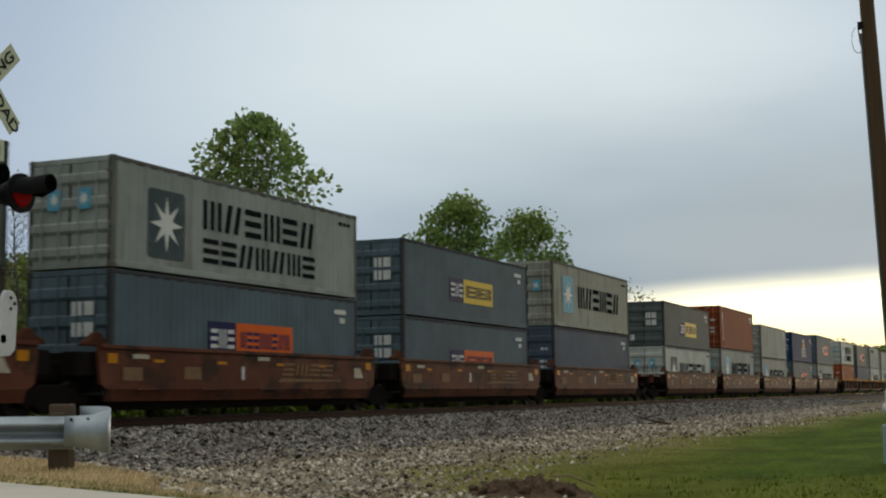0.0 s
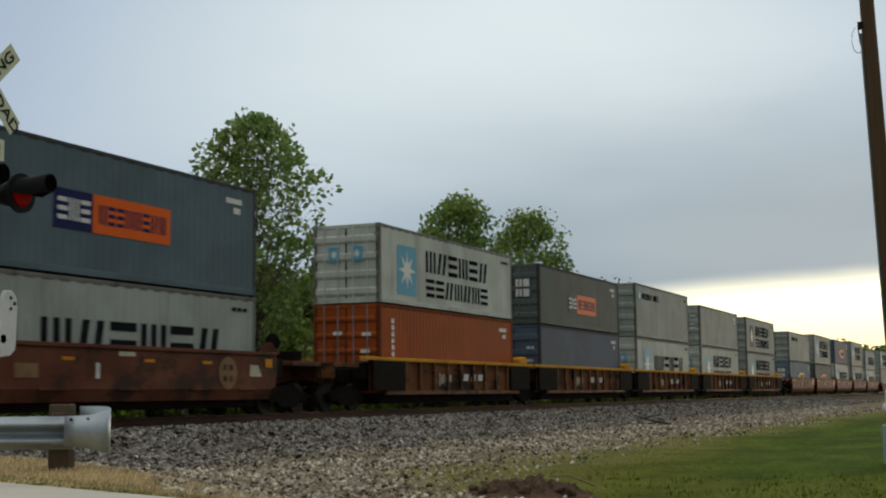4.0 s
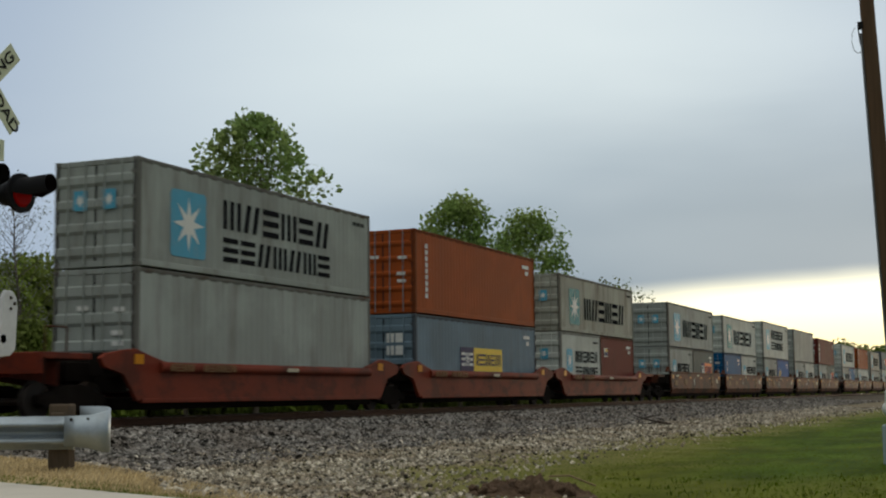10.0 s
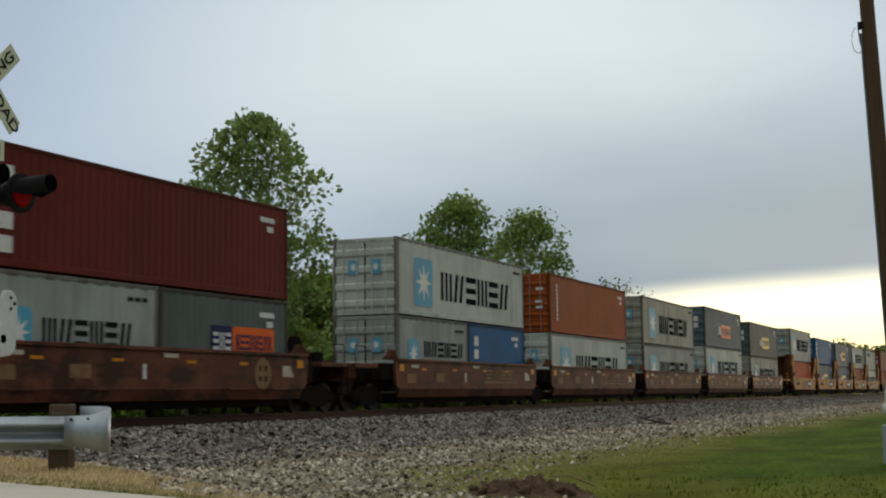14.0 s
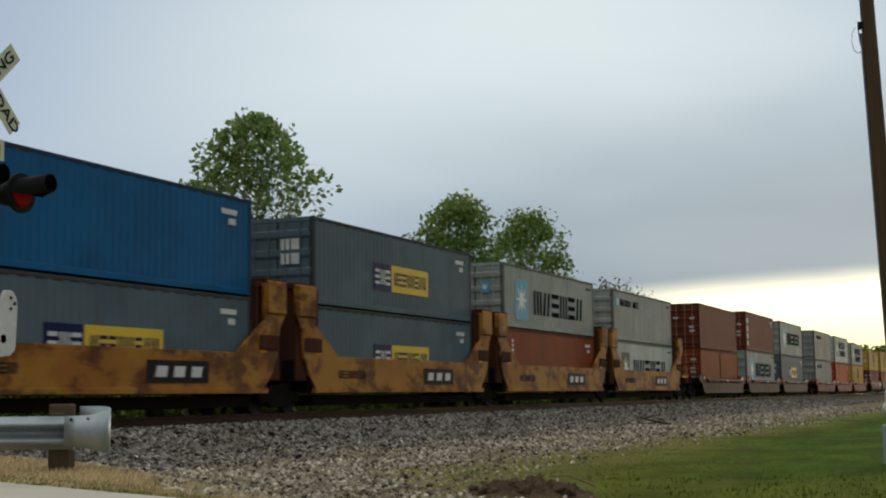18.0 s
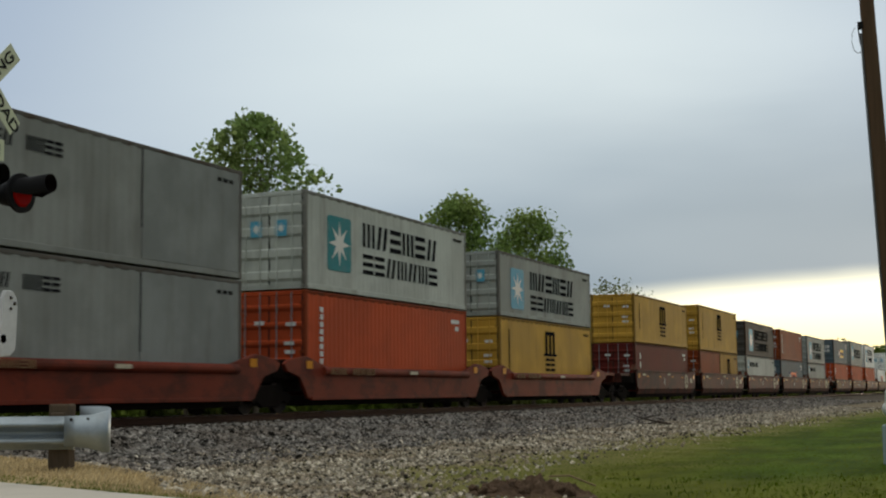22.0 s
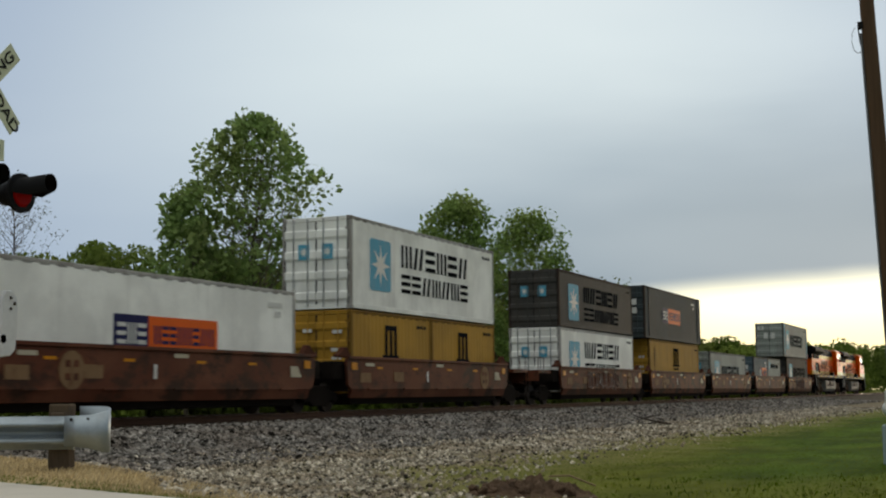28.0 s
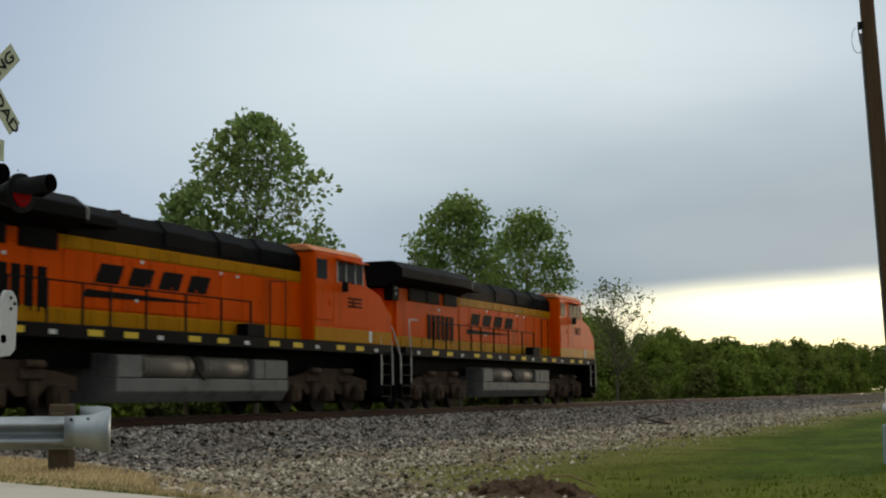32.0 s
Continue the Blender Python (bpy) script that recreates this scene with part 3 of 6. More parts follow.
def sill_plain(bm):
    right = [(6.78, 1.64), (6.84, 1.40), (6.74, 0.78), (6.55, 0.66)]
    prism(bm, right + [(-x, z) for x, z in right[::-1]], 1, 0, 0.10, 0.012)
    box(bm, -6.78, 6.78, -0.05, 0.10, 1.57, 1.66, 0.01)
    # tucked-under lower chord with jacking ledges
    prism(bm, [(0.0, 0.68), (0.10, 0.68), (0.16, 0.40), (0.09, 0.40)], 0, -6.5, 6.5)
    for x in (-5.0, -2.4, 0.3, 3.1, 5.3):
        box(bm, x - 0.45, x + 0.45, -0.035, 0.06, 0.645, 0.70, 0.008)


def sill_round(bm):
    """A low side with a tube along its top edge and raised horns at both ends."""
    right = [(4.9, 1.28), (5.3, 1.33), (5.9, 1.47), (6.4, 1.60), (6.9, 1.56), (7.5, 1.46), (7.7, 1.36), (7.55, 1.16), (6.85, 1.0), (6.6, 0.72), (6.35, 0.40)]
    prism(bm, right + [(-x, z) for x, z in right[::-1]], 1, 0, 0.12, 0.015)
    prism(bm, [(0.02 + 0.13 * math.cos(a), 1.185 + 0.13 * math.sin(a)) for a in [math.pi * (i + 0.5) / 6 for i in range(12)]], 0, -5.5, 5.5)
    box(bm, -6.2, 6.2, -0.03, 0.1, 0.36, 0.46, 0.01)


def sill_ribbed(bm):
    box(bm, -7.2, 7.2, 0.06, 0.10, 0.62, 1.56)
    box(bm, -6.1, 6.1, 0, 0.10, 0.48, 0.62, 0.01)
    for i in range(11):
        x = -5.9 + 1.18 * i
        box(bm, x - 0.05, x + 0.05, -0.05, 0.06, 0.62, 1.56, 0.008)


def sill_gold(bm):
    right = [(6.35, 0.66), (6.75, 1.05), (7.05, 1.5), (7.2, 2.3), (7.52, 2.75), (7.52, 3.56), (7.4, 3.64), (6.5, 3.64), (6.4, 3.5), (6.4, 2.5), (5.75, 2.1), (5.0, 1.62)]
    prism(bm, right + [(-x, z) for x, z in right[::-1]], 1, 0, 0.10, 0.012)
    box(bm, -6.5, 6.5, -0.05, 0.10, 0.56, 0.70, 0.01)
    for sx in (-1, 1):
        box(bm, min(sx * 6.46, sx * 7.46), max(sx * 6.46, sx * 7.46), -0.06, 0.10, 2.7, 3.6, 0.03)


SILLS = {"plain": sill_plain, "round": sill_round, "ribbed": sill_ribbed, "gold": sill_gold}
WIDE = 1.46


def marks_on_sill(car, spec, index):
    """Reflectors, plates and faded lettering on the near side."""
    y = -WIDE - 0.052
    amber = kept("reflector", AMBER, lambda bm: box(bm, -0.17, 0.17, -0.006, 0.004, -0.11, 0.11))
    chip = kept("reflector_strip", AMBER, lambda bm: box(bm, -0.2, 0.2, -0.006, 0.004, -0.035, 0.035))
    plate = kept("data_plate", CREAM_INK, lambda bm: box(bm, -0.3, 0.3, -0.006, 0.004, -0.05, 0.05))
    block = kept("data_block", TAN_INK, lambda bm: box(bm, -0.36, 0.36, -0.006, 0.004, -0.15, 0.15))
    z = 1.30 if spec["sill"] != "round" else 1.38
    flat = y + 0.052
    if spec["sill"] in ("plain",):
        for x in (-6.35, 6.35):
            put("reflector", amber, car, move(x, flat - 0.004, 1.36), "amber reflector")
        for x in (-4.6, -1.9, 1.0, 3.4):
            put("reflector_strip", chip, car, move(x, flat - 0.004, 1.33), "amber reflector strip")
        put("data_plate", plate, car, move(-5.3, flat - 0.004, 1.42), "white data plate")
        put("data_plate", plate, car, move(0.15, flat - 0.004, 1.47), "white data plate")
        if spec.get("mark") != "cream":
            put("data_block", block, car, move(-5.6, flat - 0.004, 1.02), "faded data lettering")
            put("data_block", block, car, move(-3.2, flat - 0.004, 1.06), "faded data lettering")
        put("unit_mark", kept("unit_mark", WHITE_INK, lambda bm: box(bm, -0.06, 0.06, -0.006, 0.004, -0.17, 0.17)), car, move(-0.9, flat - 0.004, 1.08), "white unit letter")
        put("inspection_plate", kept("inspection_plate", CREAM_INK, lambda bm: prism(bm, [(-0.3, -0.15), (0.3, -0.15), (0.1, 0.15), (-0.3, 0.15)], 1, -0.006, 0.004)), car, move(5.7, flat - 0.004, 1.15), "white inspection plate")
    mark = spec.get("mark")
    if mark == "round" or mark == "cream":
        ink = CREAM_INK if mark == "cream" else TAN_INK
        x = (4.35 if index % 3 else -3.9) if mark == "round" else 4.4

        def ring(bm):
            tube(bm, (0, 0.004, 0), (0, -0.006, 0), 0.42, seg=20)
        badge = put("roundel", kept("roundel", ink, ring), car, move(x, flat - 0.004, 1.08), "round railway emblem")
        for dx in (-0.14, 0.14):
            for dz in (-0.14, 0.14):
                put("roundel_quarter", kept("roundel_quarter", WELL[spec["paint"]], lambda bm: box(bm, -0.075, 0.075, -0.006, 0.003, -0.075, 0.075)), badge, move(dx, -0.007, dz))
    if mark == "name":
        put("lettering", kept("car_lettering", TAN_INK, lambda bm: (bars(bm, -1.5, 1.5, 0.02, 0.36, "=|==", -0.006, 0.004, 0.25), prism(bm, [(-1.7, -0.16), (-1.55, -0.05), (1.9, -0.09), (1.9, -0.12)], 1, -0.006, 0.004))), car, move(2.6, flat - 0.004, 1.02), "faded tan railway lettering")
    if mark == "panel":
        board = put("name_board", kept("name_board", PAINT["black"], lambda bm: box(bm, -1.28, 1.28, -0.008, 0.004, -0.27, 0.27)), car, move(2.4, flat - 0.004, 1.09), "black name board")
        for x in (-0.95, -0.22, 0.51):
            put("lettering", kept("board_lettering", WHITE_INK, lambda bm: prism(bm, [(0, -0.13), (0.44, -0.13), (0.5, 0.13), (0.06, 0.13)], 1, -0.006, 0.004)), board, move(x, -0.008, 0), "white lettering block")
        for x in (-6.3, 6.3):
            put("reflector", amber, car, move(x, flat - 0.004, 1.75), "amber reflector")
        put("number_mark", kept("number_bars_car", PAINT["black"], lambda bm: bars(bm, -0.9, 0.9, -0.12, 0.12, 6, -0.006, 0.004)), car, move(-4.1, flat - 0.004, 1.1), "black car number")
    if mark == "boards":
        for x in (0.4, 1.1, 1.8):
            put("lettering", kept("rib_lettering", WHITE_INK, lambda bm: prism(bm, [(0, -0.12), (0.42, -0.12), (0.48, 0.12), (0.06, 0.12)], 1, -0.006, 0.004)), car, move(x, y + 0.105, 1.08), "white lettering block")
        put("spray_paint", kept("rib_spray", CREAM_INK, lambda bm: [box(bm, 0.18 * i - 0.5, 0.18 * i - 0.42 + 0.05 * (i % 2), -0.006, 0.004, -0.25 + 0.07 * (i % 3), 0.2 - 0.06 * (i % 2)) for i in range(6)]), car, move(-1.3, y + 0.105, 1.02), "pale spray-painted strokes")
        for x0, x1 in ((-7.2, -4.86), (5.03, 7.2)):
            put("end_web", kept(("end_web", x0), BOGIE, lambda bm, x0=x0, x1=x1: box(bm, x0, x1, -0.07, 0.058, 0.63, 1.555, 0.01)), car, move(0, -WIDE, 0), "soot-black end web")
    if spec["sill"] == "round":
        for x in (-6.3, 6.3):
            put("reflector", amber, car, move(x, flat - 0.004, 1.36), "amber reflector")
        put("number_mark", kept("round_number", TAN_INK, lambda bm: (bars(bm, -1.6, -0.6, -0.09, 0.09, 4, -0.006, 0.004), bars(bm, -0.2, 1.3, -0.09, 0.09, 6, -0.006, 0.004))), car, move(-3.6, flat - 0.112, 1.185), "faded car number")
        put("data_plate", plate, car, move(0.6, flat - 0.112, 1.185), "white data plate")
    if spec.get("scrawl"):
        def scrawl(bm):
            rnd = random.Random(11)
            x = -3.4
            for i in range(13):
                w = rnd.uniform(0.3, 0.62)
                h = rnd.uniform(0.3, 0.46)
                pts = [Vector((x + w / 2 + w / 2 * math.cos(a), -0.004, h * math.sin(a) + rnd.uniform(-0.03, 0.03))) for a in [j * math.pi / 4 + rnd.uniform(-0.2, 0.2) for j in range(rnd.choice((6, 8, 9)))]]
                run(bm, pts, 0.022, 4)
                x += w * 0.85
        put("spray_paint", kept("spray_paint", mat("spray_pale", (0.30, 0.26, 0.23), 0.8, 0, 0.3, 1.0, 0.03, 20, (0.10, 0.05, 0.035), 0.85, edge=(0.42, 0.6)), scrawl), car, move(0.4, flat - 0.004, 1.07), "pale spray-painted scrawl")


def end_deck(bm):
    box(bm, -0.95, 0.7, -1.35, 1.35, 1.32, 1.46, 0.015)
    box(bm, -0.95, -0.85, -1.35, 1.35, 1.0, 1.4, 0.01)
    prism(bm, [(-0.9, 0.95), (0.7, 0.75), (0.7, 1.32), (-0.9, 1.32)], 1, -0.45, 0.45)


def well_car(spec, first, last, index):
    """One unit of an articulated car, its middle at the origin, rail head at z 0."""
    car = empty("well_car")
    p = WELL[spec["paint"]]
    words_for = {"brown": "rust-brown", "red": "weathered red", "coral": "faded red", "dark": "blackened brown", "maroon": "dark maroon", "rusty": "rusted brown yellow-edged", "gold": "scuffed yellow high-ended"}
    tagged(car, f"{words_for[spec['paint']]} steel container well car on the track", "rail car", "well cars of the train")
    s = spec["sill"]
    sill = kept(("side_sill", s), p, SILLS[s])
    put("side_sill", sill, car, move(0, -WIDE, 0))
    put("side_sill", sill, car, move(0, WIDE, 0) @ Matrix.Rotation(math.pi, 4, "Z"))
    if s == "ribbed":
        lip = kept("top_lip", LIP, lambda bm: box(bm, -7.6, 7.6, -0.06, 0.22, 1.56, 1.68, 0.015))
        put("top_lip", lip, car, move(0, -WIDE, 0), "scuffed yellow top edge")
        for sx in (1,):
            put("end_hood", kept("end_hood", LIP, lambda bm: prism(bm, [(-0.40, 1.682), (0.40, 1.682), (0.40, 1.84), (0.26, 1.95), (-0.26, 1.95), (-0.40, 1.84)], 1, 0.0, 0.5, 0.03)), car, move(sx * 6.75, -WIDE, 0), "scuffed yellow end guide")
        put("top_lip", lip, car, move(0, WIDE, 0) @ Matrix.Rotation(math.pi, 4, "Z"), "scuffed yellow top edge")
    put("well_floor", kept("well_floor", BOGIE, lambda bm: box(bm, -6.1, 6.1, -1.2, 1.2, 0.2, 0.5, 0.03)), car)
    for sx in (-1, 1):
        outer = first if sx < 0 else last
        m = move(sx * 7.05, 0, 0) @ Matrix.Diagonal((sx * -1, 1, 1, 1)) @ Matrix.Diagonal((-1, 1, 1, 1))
        # near-black instead of car paint, painting in the shade between units
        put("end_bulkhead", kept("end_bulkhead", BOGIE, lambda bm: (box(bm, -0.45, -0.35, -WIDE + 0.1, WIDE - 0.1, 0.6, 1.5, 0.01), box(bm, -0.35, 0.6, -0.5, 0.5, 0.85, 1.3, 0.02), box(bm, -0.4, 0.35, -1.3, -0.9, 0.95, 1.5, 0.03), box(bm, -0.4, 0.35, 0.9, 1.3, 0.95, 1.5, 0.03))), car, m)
        if s == "plain":
            put("guide_horn", kept("guide_horn", RUSTED, lambda bm: prism(bm, [(-0.75, 1.62), (0.15, 1.62), (0.12, 1.70), (-0.15, 1.80), (-0.28, 1.93), (-0.46, 1.93), (-0.66, 1.74)], 1, -0.09, 0.09, 0.02)), car, m @ move(0.0, -1.25, 0))
        if s == "gold":
            put("post_block", kept("post_block", RUSTED, lambda bm: (box(bm, -0.62, 0.32, -WIDE + 0.105, -WIDE + 0.62, 0.9, 3.5, 0.02), box(bm, -0.95, 0.05, -WIDE - 0.045, -WIDE - 0.005, 1.72, 2.12, 0.02), box(bm, -0.63, 0.4, -WIDE - 0.03, -WIDE + 0.6, 3.5, 3.66, 0.02))), car, m, "rust-brown post core")
            put("end_wall", kept("end_wall", RUSTED, lambda bm: box(bm, -0.95, -0.85, -WIDE + 0.1, WIDE - 0.1, 1.0, 3.4)), car, m)
            put("end_beam", kept("end_beam", RUSTED, lambda bm: box(bm, -0.95, -0.4, -WIDE + 0.1, WIDE - 0.1, 3.4, 3.55, 0.02)), car, m)
            for y in (-0.825, 0.825):
                put("end_rib", kept("end_rib", RUSTED, lambda bm: box(bm, -0.85, -0.5, -0.075, 0.075, 1.0, 3.4)), car, m @ move(0, y, 0))
            put("end_post", kept("end_post", BOGIE, lambda bm: box(bm, -0.42, -0.3, -WIDE + 0.05, -WIDE + 0.4, 0.9, 3.5, 0.03)), car, m)
        if outer:
            em = move(sx * 8.55, 0, 0) @ Matrix.Diagonal((-sx, 1, 1, 1))
            put("end_deck", kept("end_deck", p, end_deck), car, em)
            put("coupler", kept("coupler", BOGIE, lambda bm: (box(bm, -1.55, -0.85, -0.13, 0.13, 0.8, 1.05, 0.03), box(bm, -1.75, -1.5, -0.2, 0.2, 0.75, 1.1, 0.06))), car, em)
            put("brake_wheel", kept("brake_wheel", BOGIE, lambda bm: (tube(bm, (-0.7, 0.9, 1.46), (-0.7, 0.9, 2.15), 0.03, seg=6), tube(bm, (-0.72, 0.9, 2.1), (-0.66, 0.9, 2.1), 0.27, seg=14), box(bm, -0.5, 0.1, 0.3, 0.9, 1.46, 1.85, 0.03))), car, em)
            put("grab_rail", kept("grab_rail", RUSTED if s != "gold" else LIP, lambda bm: run(bm, [(-0.8, -1.3, 1.0), (-0.8, -1.3, 2.0), (-0.1, -1.3, 2.0), (-0.1, -1.3, 1.46)], 0.018, 5)), car, em)
            put("step", kept("step", BOGIE, lambda bm: (box(bm, -0.9, -0.45, -1.42, -1.25, 0.5, 0.54), run(bm, [(-0.88, -1.36, 0.52), (-0.88, -1.36, 1.35)], 0.02, 4), run(bm, [(-0.47, -1.36, 0.52), (-0.47, -1.36, 1.35)], 0.02, 4))), car, em)
    truck(car, -7.8 if not first else -8.1)
    if last:
        truck(car, 8.1)
    marks_on_sill(car, spec, index)
    return car


# every stack: what rides on top, what rides in the well: (colour, marks, height); 20-foot pairs as two
H, S = 2.896, 2.591
STACKS = [
    (("moss", "PY", S), ("coal", "P", S)),
    (("grey", "MS_d", S), ("slate", "PO", H)), (("slate", "PY", S), ("slate", "PO", S)), (("beige", "M", H), ("dusk", "P", H)),
    (("moss", "PY", S), ("pale", "M_d", S)), (("rust", "C", H), ("grey", "M", H)), (("grey", "P", S), ("grey", "M", S)), (("navy", "PF", S), ("slate", "PO", S)), (("slate", "PO", H), ("grey", "M_d", S)),
    (("pale", "MS", S), ("orange", "C", H)), (("moss", "PO", S), ("dusk", "P", H)), (("grey", "ML", H), ("pale", "M", H)), (("grey", "P", S), ("pale", "MS", H)), (("grey", "MS_d", S), ("grey", "MS", H)),
    (("grey", "ML", S), ("steel", "PY", S)), (("grey", "MS_w", H), ("moss", "PO", S)), (("dusk", "PO", S), ("pale", "M", H)), (("grey", "MS_w", H), ("grey", "M", H)), (("grey", "M", S), ("pale", "M", S)),
    (("grey", "MS", S), ("grey", "N", H)), (("orange", "C", H), ("steel", "PY", S)), (("beige", "M_g", S), [("pale", "MS", S), ("wine", "K", S)]),
    (("grey", "M", S), [("grey", "M", S), ("moss", "PO", S)]), (("pale", "M_g", S), [("blue", "CM", S), ("pale", "MS", S)]), (("pale", "MS", H), [("grey", "M", S), ("royal", "PF", S)]),
    (("grey", "P", H), [("grey", "M", S), ("pale", "M", S)]), (("wine", "V", S), [("grey", "M", S), ("moss", "PO", S)]),
    (("pale", "M", S), [("grey", "MS", S), ("blue", "V", S)]), (("orange", "C", S), ("pale", "M", S)), (("beige", "M", S), ("grey", "M", S)), (("slate", "PO", S), ("pale", "M", H)), (("moss", "PY", S), ("beige", "M_g", S)),
    (("grey", "M", H), ("scarlet", "C", S)), (("blue", "V", S), ("slate", "PY", S)), (("slate", "PY", S), ("slate", "PY", S)), (("grey", "M", S), ("rust", "C", S)), (("grey", "ML", S), ("pale", "M_d", S)),
    (("brick", "N", H), [("rust", "N", S), ("rust", "N", S)]), (("brick", "V", H), ("grey", "M", H)), (("grey", "M", H), ("slate", "PY", H)),
    (("dove", "ML", H), ("dove", "ML", H)), (("pale", "MS_g", H), ("scarlet", "C", H)), (("grey", "MS", S), ("yellow", "MSC", H)),
    (("yellow", "MSC", S), ("wine", "CM", S)), (("yellow", "MSC", H), [("rust", "N", S), ("ochre", "MSC", S)]), (("coal", "MS_k", S), ("pale", "ML", S)), (("rust", "C", S), ("slate", "PO", S)), (("grey", "MS", S), ("grey", "ML", S)),
    (("slate", "PY", S), ("scarlet", "O", H)), (("grey", "M", H), ("scarlet", "O", H)), (("white", "MS", H), ("scarlet", "O", H)), (None, ("white", "PO", H)), (("white", "MS", H), [("ochre", "MSC", S), ("ochre", "MSC", S)]),
    (("coal", "MS", S), ("white", "MS", H)), (("ash", "PO", H, 13.716), ("ochre", "MSC", H)), (None, ("grey", "M_n", S)), (None, [("slate", "PO", S), ("grey", "ML", S)]), (("grey", "M", H, 13.716), ("coal", "M_k", H)),
]
# cars: how many units, where the first stack of each begins, and the make of car
CARS = [
    (4, 9.1, {"paint": "brown", "sill": "plain", "mark": "name"}), (5, 75.9, {"paint": "brown", "sill": "plain", "mark": "round"}), (5, 158.2, {"paint": "rusty", "sill": "ribbed", "mark": "boards"}),
    (5, 240.7, {"paint": "red", "sill": "plain", "mark": "name"}), (3, 323.46, {"paint": "coral", "sill": "round"}), (5, 374.75, {"paint": "brown", "sill": "plain", "mark": "round"}),
    (5, 456.7, {"paint": "brown", "sill": "plain", "mark": "name"}), (5, 538.7, {"paint": "gold", "sill": "gold", "mark": "panel"}), (3, 620.95, {"paint": "dark", "sill": "round"}),
    (3, 672.7, {"paint": "coral", "sill": "round"}), (5, 724.1, {"paint": "maroon", "sill": "plain", "mark": "cream"}), (5, 806.4, {"paint": "brown", "sill": "plain", "mark": "round"}),
    (5, 889.2, {"paint": "brown", "sill": "plain", "mark": "round", "scrawl": True}),
]
FLOOR = 0.53


def make_train():
    i = 0
    for count, start, spec in CARS:
        for u in range(count):
            s = start + 15.63 * u + 6.096
            car = well_car({**spec, "scrawl": spec.get("scrawl") and u in (0, 4)}, u == 0 and i > 0, u == count - 1, i)
            TRAIN.append((car, s, MID, 0.0))
            top, low = STACKS[i]
            bed_z = FLOOR + (0.11 if spec["sill"] == "round" else 0.0)
            pair = low if isinstance(low, list) else [low]
            if len(pair) == 2:
                for c, dx in zip(pair, (-3.06, 3.06)):
                    TRAIN.append((container(c[0], c[1], c[2], 6.058), s + dx, MID, bed_z))
            else:
                TRAIN.append((container(*pair[0]), s, MID, bed_z))
            if top:
                # the last long box sits a little back on the one below
                TRAIN.append((container(*top), s - (0.35 if i == len(STACKS) - 1 else 0), MID, bed_z + pair[0][2] + 0.025))
            i += 1


make_train()
# ---- the two locomotives at the end ----
ORANGE = mat("loco_orange", (0.68, 0.08, 0.0005), 0.34, 0, 0.16, 0.7, 0.05, 14, (0.05, 0.012, 0.002), 0.4, True, spec=0.02)
GOLD = mat("loco_yellow", (0.46, 0.20, 0.003), 0.32, 0, 0.16, 0.7, 0.05, 14, (0.05, 0.022, 0.003), 0.45, True, spec=0.02)
JET = mat("loco_black", (0.004, 0.004, 0.0045), 0.6, 0, 0.2, 1.0, 0.05, 20)
FRAME = mat("loco_frame", (0.007, 0.0065, 0.006), 0.6, 0, 0.25, 1.0, 0.1, 20, (0.03, 0.02, 0.015), 0.3)
TANK = mat("tank_grey", (0.18, 0.18, 0.165), 0.5, 0.0, 0.2, 1.2, 0.06, 20, SOOT, 0.6)
TRUCK_GREY = mat("loco_truck_grey", (0.075, 0.05, 0.034), 0.8, 0, 0.4, 1.6, 0.2, 18, (0.03, 0.022, 0.018), 0.8)
RESERVOIR = mat("reservoir_brown", (0.19, 0.165, 0.13), 0.6, 0.0, 0.2, 1.2, 0.06, 20, SOOT, 0.5, spec=0.15)
PANE = mat("cab_glass", (0.012, 0.014, 0.016), 0.2, 0, 0.05, bump=0.0, spec=0.06)
RAIL_WHITE = mat("rail_pale", (0.50, 0.48, 0.43), 0.5, 0, 0.15)
# lighter orange: the highlight along the cab roof put into its colour
ROOF_HIGHLIGHT = mat("cab_roof", (0.60, 0.22, 0.09), 0.45, 0, 0.15)


def bogie_six(bm):
    pts = [(-2.55, 0.62), (-2.55, 0.95), (-1.3, 1.12), (-0.7, 1.28), (0.7, 1.28), (1.3, 1.12), (2.55, 0.95), (2.55, 0.62), (1.6, 0.74), (1.3, 0.52), (0.6, 0.52), (0.3, 0.74), (-0.3, 0.74), (-0.6, 0.52), (-1.3, 0.52), (-1.6, 0.74)]
    prism(bm, pts, 1, -0.1, 0.1, 0.02)
    for x in (-1.95, 0, 1.95):
        box(bm, x - 0.26, x + 0.26, -0.19, 0.1, 0.30, 0.80, 0.05)
        tube(bm, (x, -0.23, 0.52), (x, -0.18, 0.52), 0.15, seg=12)
    for x in (-1.0, 1.0):
        tube(bm, (x, -0.17, 0.33), (x, -0.17, 0.85), 0.11, seg=8)
        box(bm, x - 0.38, x + 0.38, -0.18, -0.05, 0.86, 1.14, 0.04)
        tube(bm, (x - 0.3, -0.2, 1.2), (x + 0.3, -0.2, 1.2), 0.09, seg=8)


